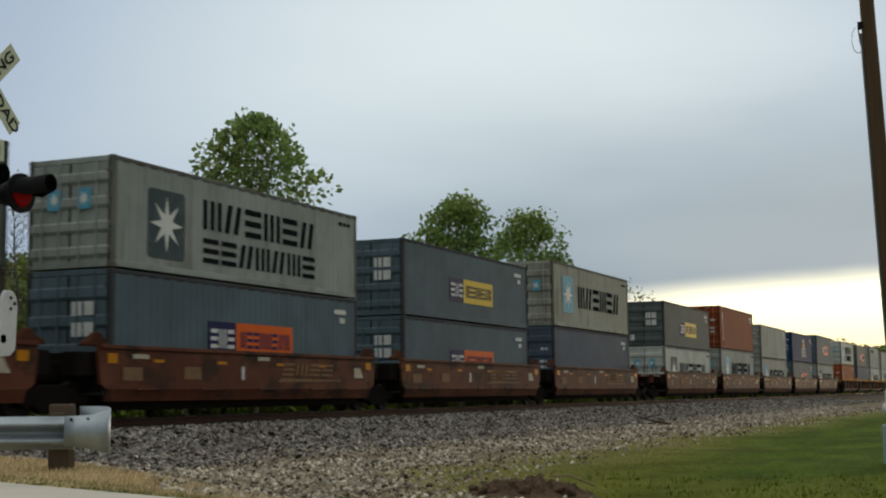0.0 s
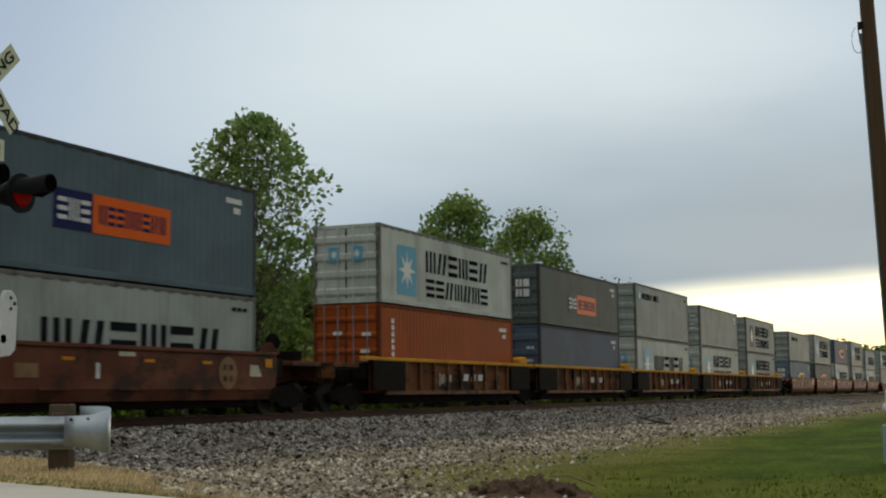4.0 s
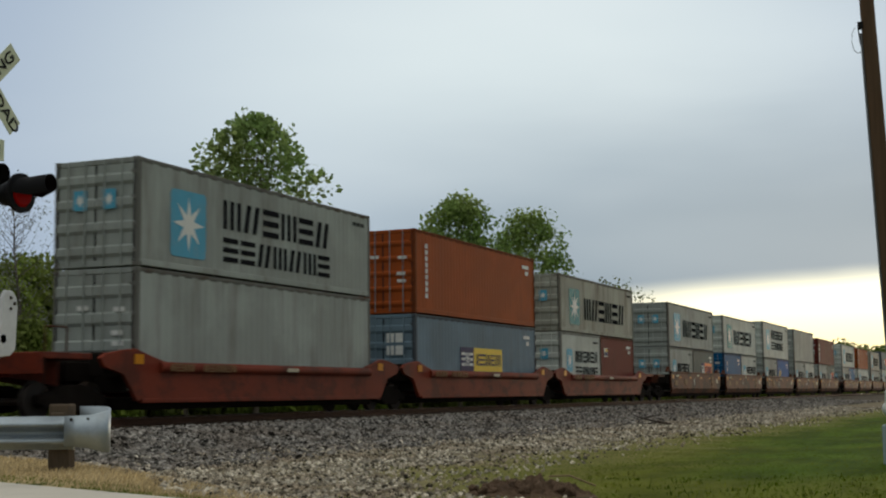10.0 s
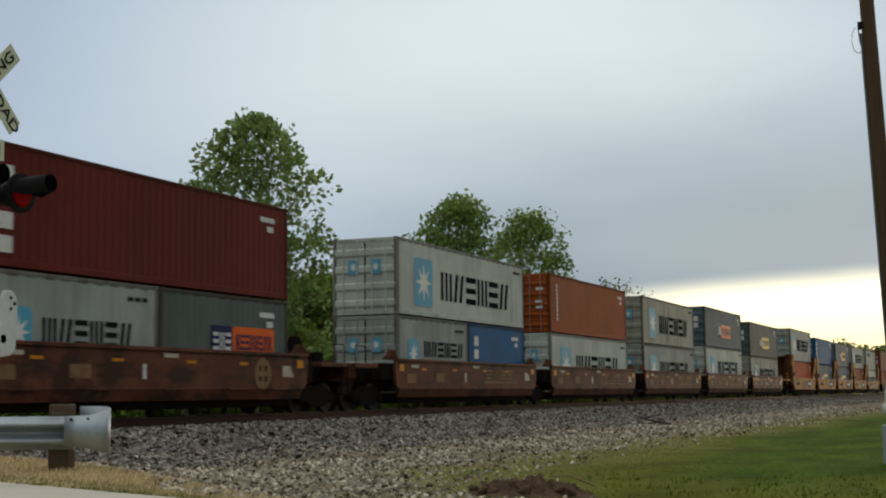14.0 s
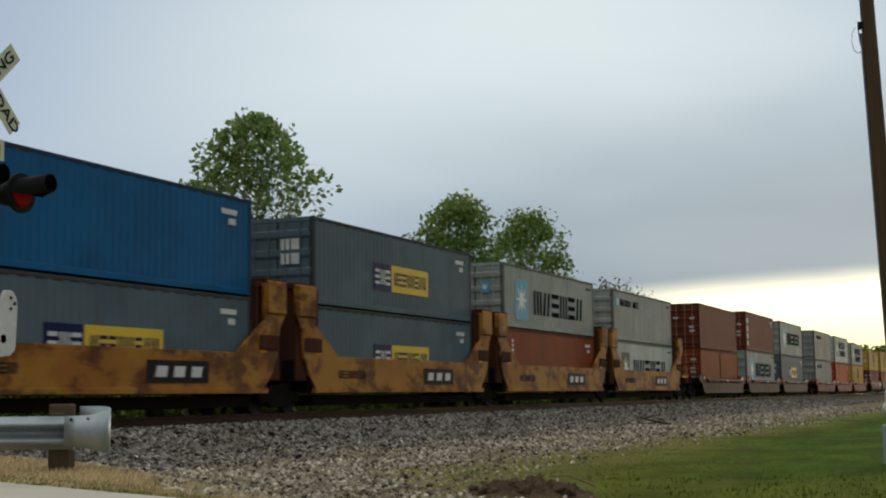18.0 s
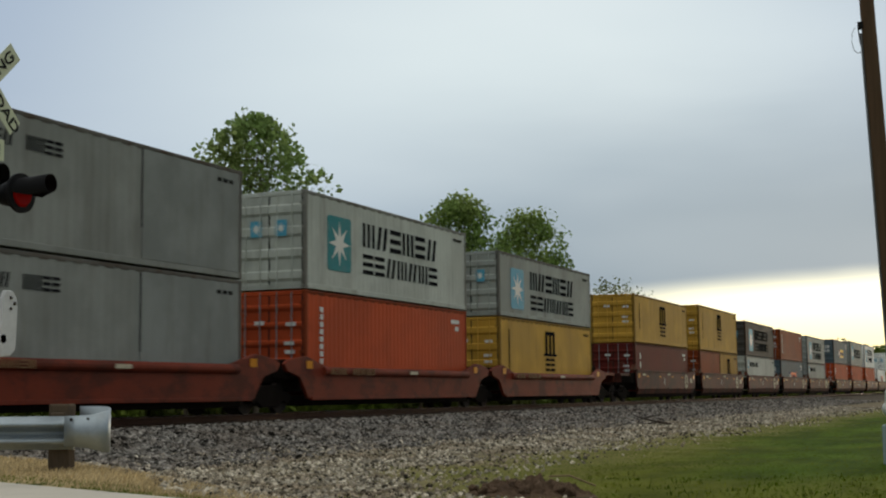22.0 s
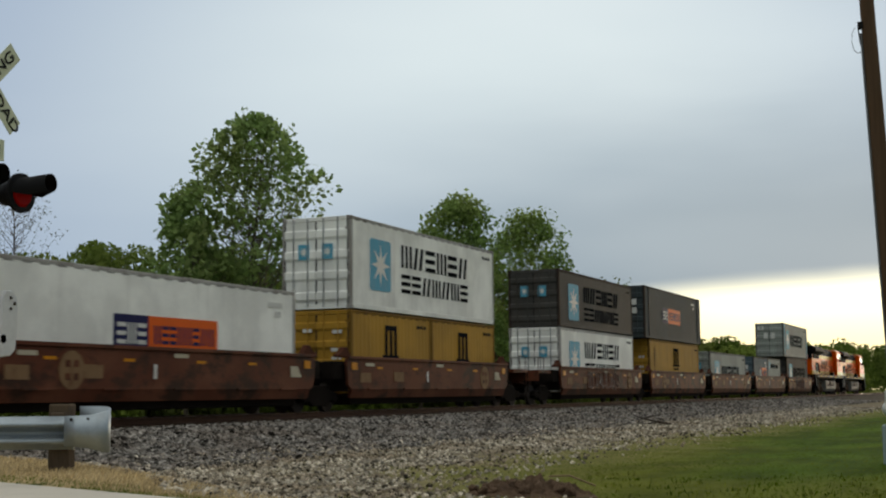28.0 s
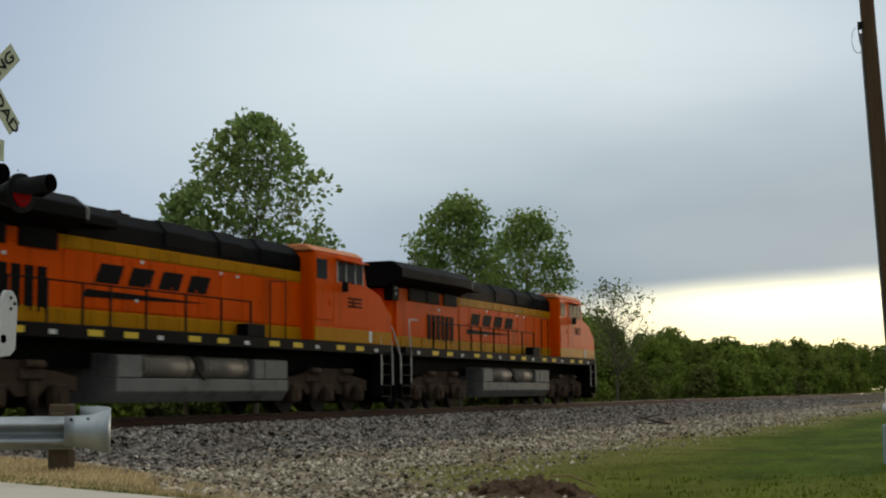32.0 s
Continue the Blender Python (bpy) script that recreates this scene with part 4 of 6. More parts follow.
def locomotive():
    """A six-axle hood unit, rear at x 0, cab end at x 22.2, rail head at z 0."""
    lo = empty("locomotive")
    tagged(lo, "orange, yellow and black diesel freight locomotive on the track", "locomotive", "locomotives of the train")
    near = 1.56

    def piece(name, material, build, label="", parent=None):
        return put(name, kept(("loco", name, len(CACHE)), material, build), parent or lo, None, label)
    piece("frame", FRAME, lambda bm: (box(bm, 0.7, 21.9, -near, near, 1.74, 2.05, 0.02), box(bm, 1.0, 21.5, -0.7, 0.7, 1.15, 1.80)), "black frame with walkway")
    # hood: lower yellow band, orange side, upper yellow band, black roof
    piece("hood_band", GOLD, lambda bm: box(bm, 1.1, 16.9, -1.06, 1.06, 2.05, 2.44, 0.015), "yellow lower band")
    piece("hood", ORANGE, lambda bm: box(bm, 1.1, 16.9, -1.05, 1.05, 2.44, 3.73, 0.01), "orange engine hood")
    piece("hood_band", GOLD, lambda bm: box(bm, 6.3, 16.9, -1.055, 1.055, 3.73, 4.04, 0.01), "yellow upper band")
    piece("hood_rear", ORANGE, lambda bm: box(bm, 1.1, 6.3, -1.05, 1.05, 3.73, 4.04, 0.01), "orange hood under the radiator")
    piece("roof", JET, lambda bm: prism(bm, [(-1.05, 4.04), (1.05, 4.04), (1.05, 4.46), (0.8, 4.76), (-0.8, 4.76), (-1.05, 4.46)], 0, 6.3, 16.88, 0.02), "black hood roof")
    for x0, x1 in ((10.2, 11.5), (12.6, 13.7), (14.6, 16.6)):
        piece("roof_hatch", JET, lambda bm, x0=x0, x1=x1: prism(bm, [(-1.075, 4.12), (1.075, 4.12), (1.075, 4.5), (0.8, 4.8), (-0.8, 4.8), (-1.075, 4.5)], 0, x0, x1, 0.015), "black raised roof hatch")
    piece("radiator_wing", JET, lambda bm: (prism(bm, [(-1.56, 4.32), (-1.56, 4.62), (-1.2, 4.88), (1.2, 4.88), (1.56, 4.62), (1.56, 4.32), (1.0, 4.04), (-1.0, 4.04)], 0, 0.45, 6.6, 0.03), prism(bm, [(-1.3, 4.3), (-1.3, 4.52), (-1.0, 4.78), (1.0, 4.78), (1.3, 4.52), (1.3, 4.3)], 0, 6.6, 8.0, 0.03)), "black overhanging radiator wing")
    # light catching the wing's front face, painted as a pale plate
    piece("wing_end", RAIL_WHITE, lambda bm: prism(bm, [(-1.54, 4.36), (-1.54, 4.60), (-1.18, 4.85), (1.18, 4.85), (1.54, 4.60), (1.54, 4.36)], 0, 6.62, 6.66), "radiator wing end painted pale as if lit")
    piece("rear_taper", ORANGE, lambda bm: prism(bm, [(0.75, 2.1), (1.15, 2.1), (1.15, 4.02), (0.95, 4.02)], 1, -0.95, 0.95, 0.02), "orange rear end")
    for z0, z1, y, first in ((2.09, 2.41, 1.075, 0), (3.76, 4.01, 1.07, 6)):
        for i in range(first, 18):
            x = 1.35 + 0.86 * i
            piece("band_door", GOLD, lambda bm, x=x, z0=z0, z1=z1, y=y: box(bm, x, x + 0.81, -y, -y + 0.03, z0, z1, 0.008), "yellow access door")
    # radiator intakes and dark openings
    for i in range(6):
        x = 3.59 + 0.406 * i
        piece("louvre", JET, lambda bm, x=x: box(bm, x, x + 0.27, -1.075, -1.03, 2.30, 3.27), "black upright louvre")
    for x0, x1 in ((2.0, 3.4), (3.5, 4.6), (5.0, 6.2)):
        piece("intake_grille", JET, lambda bm, x0=x0, x1=x1: (box(bm, x0, x1, -1.095, -1.02, 3.66, 4.12), [box(bm, x0 + 0.04, x1 - 0.04, -1.11, -1.09, 3.69 + 0.08 * k, 3.72 + 0.08 * k) for k in range(5)]), "black intake grille")
    for i in range(10):
        x = 6.45 + 1.04 * i
        piece("hood_door", ORANGE, lambda bm, x=x: (box(bm, x, x + 1.0, -1.066, -1.04, 2.48, 3.70, 0.006), tube(bm, (x + 0.9, -1.08, 2.95), (x + 0.9, -1.08, 3.15), 0.015, seg=5)), "orange hood door")
    for x, z in ((4.5, 3.42), (9.2, 3.62), (9.0, 2.7), (12.6, 3.62), (13.4, 3.60)):
        piece("latch", STAR_WHITE, lambda bm, x=x, z=z: box(bm, x, x + 0.13, -1.078, -1.06, z, z + 0.08, 0.01), "small white mark")
    for i in range(4):
        piece("lettering", JET, lambda bm, i=i: prism(bm, [(7.5 + 1.2 * i + 0.86 * u + 0.22 * v, 3.07 + 0.44 * v) for u, v in ((0, 0), (1, 0), (1, 1), (0, 1))], 1, -1.076, -1.07), "black railway lettering block")
    piece("underline", JET, lambda bm: prism(bm, [(7.1, 2.72), (7.2, 2.90), (9.2, 2.88), (12.0, 2.84), (9.4, 2.76)], 1, -1.076, -1.07), "black tapering stripe")

    # cab and nose
    def shell(bm):
        prism(bm, [(16.9, 2.05), (22.0, 2.05), (22.05, 3.0), (21.2, 3.62), (20.25, 3.86), (20.0, 4.66), (16.9, 4.66)], 1, -1.5, 1.5, 0.05)
    cab = piece("cab", ORANGE, shell, "orange cab and nose")
    piece("cab_roof", ROOF_HIGHLIGHT, lambda bm: prism(bm, [(-1.5, 4.66), (1.5, 4.66), (1.2, 4.86), (-1.2, 4.86)], 0, 16.85, 20.1, 0.03), "orange cab roof with its highlight painted pale", cab)
    piece("cab_band", GOLD, lambda bm: box(bm, 16.92, 22.02, -1.512, 1.512, 2.06, 2.46, 0.01), "yellow lower band", cab)
    for x0, x1 in ((17.03, 17.66), (18.32, 18.80), (18.86, 19.40), (19.46, 19.92)):
        piece("cab_window", PANE, lambda bm, x0=x0, x1=x1: box(bm, x0, x1, -1.512, -1.48, 3.86, 4.44, 0.01), "dark cab window", cab)
    for x0, x1 in ((18.27, 18.32), (18.80, 18.86), (19.40, 19.46), (19.92, 19.97)):
        piece("window_post", RAIL_WHITE, lambda bm, x0=x0, x1=x1: box(bm, x0, x1, -1.522, -1.49, 3.82, 4.48), "pale window edge", cab)
    piece("sun_shade", ORANGE, lambda bm: prism(bm, [(-1.50, 4.50), (-1.72, 4.46), (-1.72, 4.49), (-1.50, 4.55)], 0, 18.2, 20.0), "orange window awning", cab)
    piece("mirror", PANE, lambda bm: box(bm, 18.55, 18.6, -1.72, -1.52, 3.55, 3.85, 0.01), "dark side mirror", cab)
    piece("windshield", PANE, lambda bm: prism(bm, [(20.22, 3.95), (20.26, 3.95), (20.08, 4.56), (20.04, 4.56)], 1, -1.3, 1.3), "dark windshield", cab)
    piece("cab_door", ORANGE, lambda bm: (box(bm, 16.96, 17.96, -1.516, -1.49, 2.68, 3.72, 0.008), box(bm, 17.75, 17.80, -1.54, -1.51, 3.1, 3.3, 0.006)), "orange cab door", cab)
    piece("side_panel", ORANGE, lambda bm: box(bm, 18.04, 20.3, -1.514, -1.49, 2.52, 3.70, 0.008), "orange cab side panel", cab)
    piece("road_number", JET, lambda bm: bars(bm, 18.95, 19.9, 3.12, 3.42, "=|==", -1.522, -1.512), "black road number", cab)
    piece("number_light", WHITE_INK, lambda bm: box(bm, 21.85, 22.06, -1.2, -0.8, 2.3, 2.55, 0.01), "white nose light", cab)
    piece("corner_plate", STAR_WHITE, lambda bm: box(bm, 20.35, 20.55, -1.525, -1.505, 2.1, 2.45, 0.005), "small white corner plate", cab)
    piece("corner_light", JET, lambda bm: box(bm, 0.72, 1.2, -1.09, -0.75, 3.6, 4.15, 0.02), "black rear corner light box")
    for dz in (4.0, 3.82):
        piece("light_lens", WHITE_INK, lambda bm, dz=dz: tube(bm, (0.96, -1.09, dz), (0.96, -1.10, dz), 0.06, seg=10), "white light lens")
    # roof gear
    for x, w in ((8.6, 0.5), (9.5, 0.35), (11.8, 0.6)):
        piece("exhaust_stack", JET, lambda bm, x=x, w=w: box(bm, x, x + w, -0.3, 0.3, 4.74, 4.92, 0.03))
    piece("horn", JET, lambda bm: [tube(bm, (9.0, dy, 4.88), (9.5, dy, 4.92), 0.03, 0.09, seg=8) for dy in (-0.2, 0, 0.2)] + [box(bm, 8.95, 9.1, -0.3, 0.3, 4.74, 4.9)])
    # under the frame: slab tank, two reservoirs and the boxes beside them
    tank = piece("fuel_tank", TANK, lambda bm: prism(bm, [(-1.44, 0.62), (-1.25, 0.36), (1.25, 0.36), (1.44, 0.62), (1.44, 0.92), (0.8, 0.96), (0.8, 1.5), (-0.8, 1.5), (-0.8, 0.96), (-1.44, 0.92)], 0, 7.86, 15.5, 0.02), "grey fuel tank")
    for x0, x1 in ((8.95, 10.98), (11.44, 13.52)):
        piece("air_reservoir", RESERVOIR, lambda bm, x0=x0, x1=x1: (tube(bm, (x0, -1.12, 1.20), (x1, -1.12, 1.20), 0.29, seg=20), [tube(bm, (d, -1.12, 1.20), (d + 0.05, -1.12, 1.20), 0.305, seg=20) for d in (x0 + 0.2, x1 - 0.25)]), "brown-grey air reservoir", tank)
    for x0, x1 in ((7.88, 8.82), (13.74, 14.22), (14.26, 15.46)):
        piece("battery_box", TANK, lambda bm, x0=x0, x1=x1: box(bm, x0, x1, -1.45, -0.8, 0.925, 1.45, 0.03), "grey side box", tank)
    piece("drain_pipe", FRAME, lambda bm: run(bm, [(11.05, -1.3, 1.5), (11.1, -1.42, 1.1), (11.35, -1.45, 0.9)], 0.03, 6), "black pipe between the reservoirs", tank)
    wheel = kept("loco_wheel", GRIT, lambda bm: (tube(bm, (0, -0.07, 0), (0, 0.06, 0), 0.52, seg=24), tube(bm, (0, 0.06, 0), (0, 0.08, 0), 0.55, seg=24), tube(bm, (0, -0.1, 0), (0, -0.07, 0), 0.14, seg=10)))
    for cx in (4.3, 18.3):
        # enlarged near-black core, stands in for the shade between the wheels
        tr = put("truck", kept("truck_shade_core", BOGIE, lambda bm: box(bm, -2.4, 2.4, -0.66, 0.66, 0.3, 1.35)), lo, move(cx, 0, 0), "grimy three-axle truck")
        for sy in (-1, 1):
            put("side_frame", kept("side_frame_six", TRUCK_GREY, bogie_six), tr, move(0, sy * 1.08, 0) @ Matrix.Diagonal((1, -sy, 1, 1)))
            for dx in (-1.95, 0, 1.95):
                put("wheel", wheel, tr, move(dx, sy * 0.76, 0.52) @ Matrix.Diagonal((1, -sy, 1, 1)))
    for x0, x1 in ((0.2, 0.75), (21.9, 22.25)):
        piece("pilot", JET, lambda bm, x0=x0, x1=x1: prism(bm, [(x0, 0.25), (x1, 0.25), (x1, 2.05), (x0 + 0.1, 2.05)], 1, -1.4, 1.4, 0.03), "black pilot plate")
    for x in (0.45, 21.2):
        for k in range(5):
            piece("step", FRAME, lambda bm, x=x, k=k: box(bm, x, x + 0.6, -1.56, -1.2, 0.42 + 0.34 * k, 0.46 + 0.34 * k))
        piece("step_side", FRAME, lambda bm, x=x: (box(bm, x - 0.03, x, -1.56, -1.2, 0.4, 2.0), box(bm, x + 0.6, x + 0.63, -1.56, -1.2, 0.4, 2.0)))
    for x in (-0.35, 22.2):
        piece("coupler", BOGIE, lambda bm, x=x: box(bm, x, x + 0.5, -0.2, 0.2, 0.7, 1.05, 0.05))
    # handrails: dark along the walkway, pale at the steps
    piece("handrail", JET, lambda bm: (run(bm, [(3.0, -1.5, 2.96), (13.45, -1.5, 2.96)], 0.02, 5), run(bm, [(14.42, -1.5, 2.05), (14.42, -1.5, 3.58), (15.25, -1.5, 3.62), (15.25, -1.5, 2.05)], 0.02, 5)), "black handrail")
    for x in (3.1, 4.2, 5.4, 6.56, 7.52, 8.85, 10.45, 12.02, 13.43):
        piece("rail_post", JET, lambda bm, x=x: tube(bm, (x, -1.5, 2.05), (x, -1.5, 2.98), 0.03, seg=5), "black rail post")
    piece("grab_rail", RAIL_WHITE, lambda bm: run(bm, [(0.35, -1.54, 0.85), (0.35, -1.54, 1.7), (0.15, -1.4, 2.5), (-0.05, -1.2, 3.0)], 0.026, 6), "pale grab rail")
    piece("grab_rail", RAIL_WHITE, lambda bm: run(bm, [(1.15, -1.54, 0.85), (1.15, -1.54, 1.9), (1.05, -1.52, 2.85), (1.2, -1.5, 2.96), (1.8, -1.5, 2.96)], 0.026, 6), "pale grab rail")
    for x in (21.15, 21.95):
        piece("grab_rail", RAIL_WHITE, lambda bm, x=x: run(bm, [(x, -1.56, 0.8), (x, -1.56, 1.5), (x + 0.05, -1.5, 2.2), (x - 0.35, -1.45, 2.9)], 0.024, 6), "pale grab rail")
    for i in range(16):
        x = 1.6 + 1.27 * i
        piece("reflector_strip", YELLOW_INK if i % 3 else WHITE_INK, lambda bm, x=x, i=i: box(bm, x, x + (0.52 if i % 3 else 0.24), -near - 0.006, -near + 0.004, 1.82, 1.96 if i % 3 else 1.92), "yellow reflector strip" if i % 3 else "white reflector strip")
    piece("walkway_box", JET, lambda bm: box(bm, 13.2, 14.1, -1.55, -1.2, 2.05, 2.38, 0.02), "black box on the walkway")
    return lo


def make_locomotives():
    first = locomotive()
    TRAIN.append((first, 967.1, MID, 0.0))
    TRAIN.append((copy_thing(first, Matrix()), 989.35, MID, 0.0))


make_locomotives()
# ---- ground, track, road ----
def road_edge(y):
    return 8.86 + 0.426 * (y - 7.84) if y < 9 else 9.35 + 0.2 * (y - 9)


def verge_width(y):
    return min(4.0, max(0.25, 0.3 + 0.55 * (y - 5.2)))


def ground_z(x, y):
    """Height of the land: grass flat, ballast bank, road ramp."""
    if y < 9.5:
        z = -0.75
    elif y < 13.5:
        z = -0.75 + 0.17 * (y - 9.5) / 4
    elif y < 17.6:
        z = -0.58 + 0.34 * smooth(13.5, 17.4, y)
    elif y < 22.6:
        z = -0.24
    elif y < 26:
        z = -0.24 - 0.54 * (y - 22.6) / 3.4
    else:
        z = -0.78 + 0.004 * min(y - 26, 200)
    d = x - road_edge(y)
    if y < 17.6:
        up = 1 - smooth(verge_width(y) * 0.75, verge_width(y) + 2.6, d)
        if d < -7:
            up *= 1 - smooth(7, 11, -d)
        z = z + (-0.22 - z) * up
    z += 0.05 * noise.noise(Vector((x * 0.35, y * 0.35, 0))) if y < 14 and d > 0.2 else 0
    return z


def make_meadow():
    """Lawn: bright and dull swaths, worn to olive and straw where it meets the gravel."""
    m = bpy.data.materials.new("meadow")
    m.use_nodes = True
    k = Net(m.node_tree)
    co = k.add("ShaderNodeTexCoord").outputs["Object"]
    wear, lush = (k.tree.nodes.new("ShaderNodeAttribute") for _ in range(2))
    wear.attribute_name, lush.attribute_name = "wear", "lush"
    swath = k.noise(k.scaled(co, 0.30, 0.85, 1), 1.0, 4, 0.6)
    patch, fine, grain = k.noise(co, 0.9, 4), k.noise(co, 7.0, 3), k.noise(co, 45.0, 2)
    c = k.mix(k.step(swath, 0.30, 0.70), (0.064, 0.071, 0.007), (0.112, 0.118, 0.014))
    c = k.mix(k.math("MULTIPLY", k.step(patch, 0.42, 0.68), 0.55), c, (0.115, 0.115, 0.018))
    c = k.mix(k.math("MULTIPLY", lush.outputs["Fac"], 0.85), c, k.mix(k.step(swath, 0.30, 0.66), (0.017, 0.042, 0.001), (0.050, 0.104, 0.001)))
    dry = k.math("ADD", wear.outputs["Fac"], k.math("MULTIPLY", k.math("SUBTRACT", patch, 0.5), 0.9))
    c = k.mix(k.math("MULTIPLY", k.step(dry, 0.15, 0.75), 0.85), c, (0.15, 0.14, 0.045))
    c = k.mix(k.math("MULTIPLY", k.step(dry, 0.7, 1.15), 0.8), c, (0.25, 0.205, 0.12))
    tone = k.math("ADD", 0.55, k.math("ADD", k.math("MULTIPLY", fine, 0.55), k.math("MULTIPLY", grain, 0.35)))
    hsv = k.add("ShaderNodeHueSaturation")
    k.link(c, hsv.inputs["Color"])
    k.link(tone, hsv.inputs["Value"])
    p = k.add("ShaderNodeBsdfPrincipled", Roughness=0.95)
    p.inputs["Specular IOR Level"].default_value = 0.03
    k.link(hsv.outputs[0], p.inputs["Base Color"])
    b = k.add("ShaderNodeBump", Strength=0.25, Distance=0.02)
    k.link(k.math("ADD", fine, k.math("MULTIPLY", grain, 0.5)), b.inputs["Height"])
    k.link(b.outputs[0], p.inputs["Normal"])
    out = k.add("ShaderNodeOutputMaterial")
    k.link(p.outputs[0], out.inputs[0])
    return m


GROUND = make_meadow()
STRAW = mat("dry_grass", (0.40, 0.31, 0.165), 0.95, 0, 0.3, 1.2, 0.5, 22, (0.16, 0.14, 0.05), 0.4)
BED = mat("ballast_bed", (0.115, 0.098, 0.078), 0.95, 0, 0.35, 3.0, 0.8, 16, (0.05, 0.044, 0.038), 0.6, spec=0.0)
SPREAD = mat("gravel_bed", (0.19, 0.16, 0.112), 0.95, 0, 0.3, 2.2, 0.8, 18, (0.08, 0.068, 0.05), 0.6, spec=0.0)
ASPHALT = mat("road_concrete", (0.50, 0.46, 0.39), 0.9, 0, 0.12, 1.0, 0.25, 60, (0.22, 0.20, 0.17), 0.4)


def sheet(name, xs, ys, material, lift=0.0, keep=None):
    verts, faces, at = [], [], {}
    for j, y in enumerate(ys):
        for i, x in enumerate(xs):
            at[i, j] = len(verts)
            verts.append((x, y, ground_z(x, y) + (lift(x, y) if callable(lift) else lift)))
    for j in range(len(ys) - 1):
        for i in range(len(xs) - 1):
            if keep is None or keep((xs[i] + xs[i + 1]) / 2, (ys[j] + ys[j + 1]) / 2):
                faces.append((at[i, j], at[i + 1, j], at[i + 1, j + 1], at[i, j + 1]))
    me = raw(name, verts, faces, material)
    for f in me.polygons:
        f.use_smooth = True
    return new(name, me)


def steps(*spans):
    out = []
    for a, b, d in spans:
        out += list(np.arange(a, b, d))
    out.append(spans[-1][1])
    return [float(v) for v in out]


XS = steps((-3000, -300, 300), (-300, -20, 20), (-20, 60, 0.6), (60, 140, 4), (140, 400, 20), (400, 3000, 200))
YS = steps((-3000, -300, 300), (-300, -20, 20), (-20, 0, 2), (0, 30, 0.5), (30, 80, 5), (80, 300, 20), (300, 3000, 200))
ground = tagged(sheet("ground", XS, YS, GROUND), "green grassy ground with dry patches", "ground", kind="structure")


def grass_edge(x, y):
    """Where the gravel ends; it runs out towards the road corner."""
    near = max(0.0, 19.5 - x)
    return 9.6 - 0.55 * near + 1.3 * wobble(x, y, 0.3) + 0.9 * wobble(x, y, 1.1)


def wobble(x, y, s=0.5, a=0.6):
    return a * noise.noise(Vector((x * s, y * s, 3.3)))


def mark_ground():
    me = ground.data
    wear, lush = (me.attributes.new(n, "FLOAT", "POINT") for n in ("wear", "lush"))
    for i, v in enumerate(me.vertices):
        x, y = v.co.x, v.co.y
        wear.data[i].value = smooth(grass_edge(x, y) - 5.5, grass_edge(x, y) + 0.4, y) if 10 < x < 140 and y < 16 else 0.0
        lush.data[i].value = (1 - smooth(2.8, 7.0, y - 2.2 * smooth(20, 42, x) + 1.6 * wobble(x, y, 0.25) + 1.2 * wobble(x, y, 0.9))) * (0.25 + 0.75 * smooth(15, 23, x + 5 * wobble(x, y, 0.5)))


mark_ground()
BX = steps((-60, 10, 5), (10, 60, 0.6), (60, 140, 4), (140, 520, 20))
bed = sheet("ballast_bed", BX, steps((12.0, 28.0, 0.4)), BED, 0.012, lambda x, y: 12.6 + wobble(x, y) < y < 24.5 and (y > 17 or x > road_edge(y) + verge_width(y)))
tagged(bed, "grey crushed stone ballast bank under the track", "ballast", kind="structure")
spread = sheet("gravel_spread", BX, steps((7.0, 14.0, 0.35)), SPREAD, 0.006, lambda x, y: grass_edge(x, y) - 0.3 < y < 13.8 and x > road_edge(y) + verge_width(y) + 0.2)
tagged(spread, "pale tan gravel spread beside the ballast", "gravel", kind="structure")
verge = sheet("dry_verge", steps((4, 22, 0.4)), steps((0, 13.5, 0.4)), STRAW, 0.006, lambda x, y: 0.05 < x - road_edge(y) < verge_width(y) + 0.5 + wobble(x, y, 0.9, 0.5) and y < 13)
tagged(verge, "dry straw-coloured grass bank beside the road", "verge", kind="structure")


def make_road():
    bm = bmesh.new()
    ys = steps((-40, 17.2, 0.8))
    rows = []
    for y in ys:
        e = road_edge(y)
        rows.append([bm.verts.new((e - d, y, -0.20 + z)) for d, z in ((0, -0.06), (0.02, 0.0), (3.4, 0.03), (6.8, 0.0), (6.82, -0.06))])
    for a, b in zip(rows, rows[1:]):
        for i in range(4):
            bm.faces.new((a[i + 1], a[i], b[i], b[i + 1]))
    bmesh.ops.recalc_face_normals(bm, faces=bm.faces)
    tagged(new("road", done("road", bm, ASPHALT)), "pale worn concrete road leading to the crossing", "road", kind="structure")


make_road()


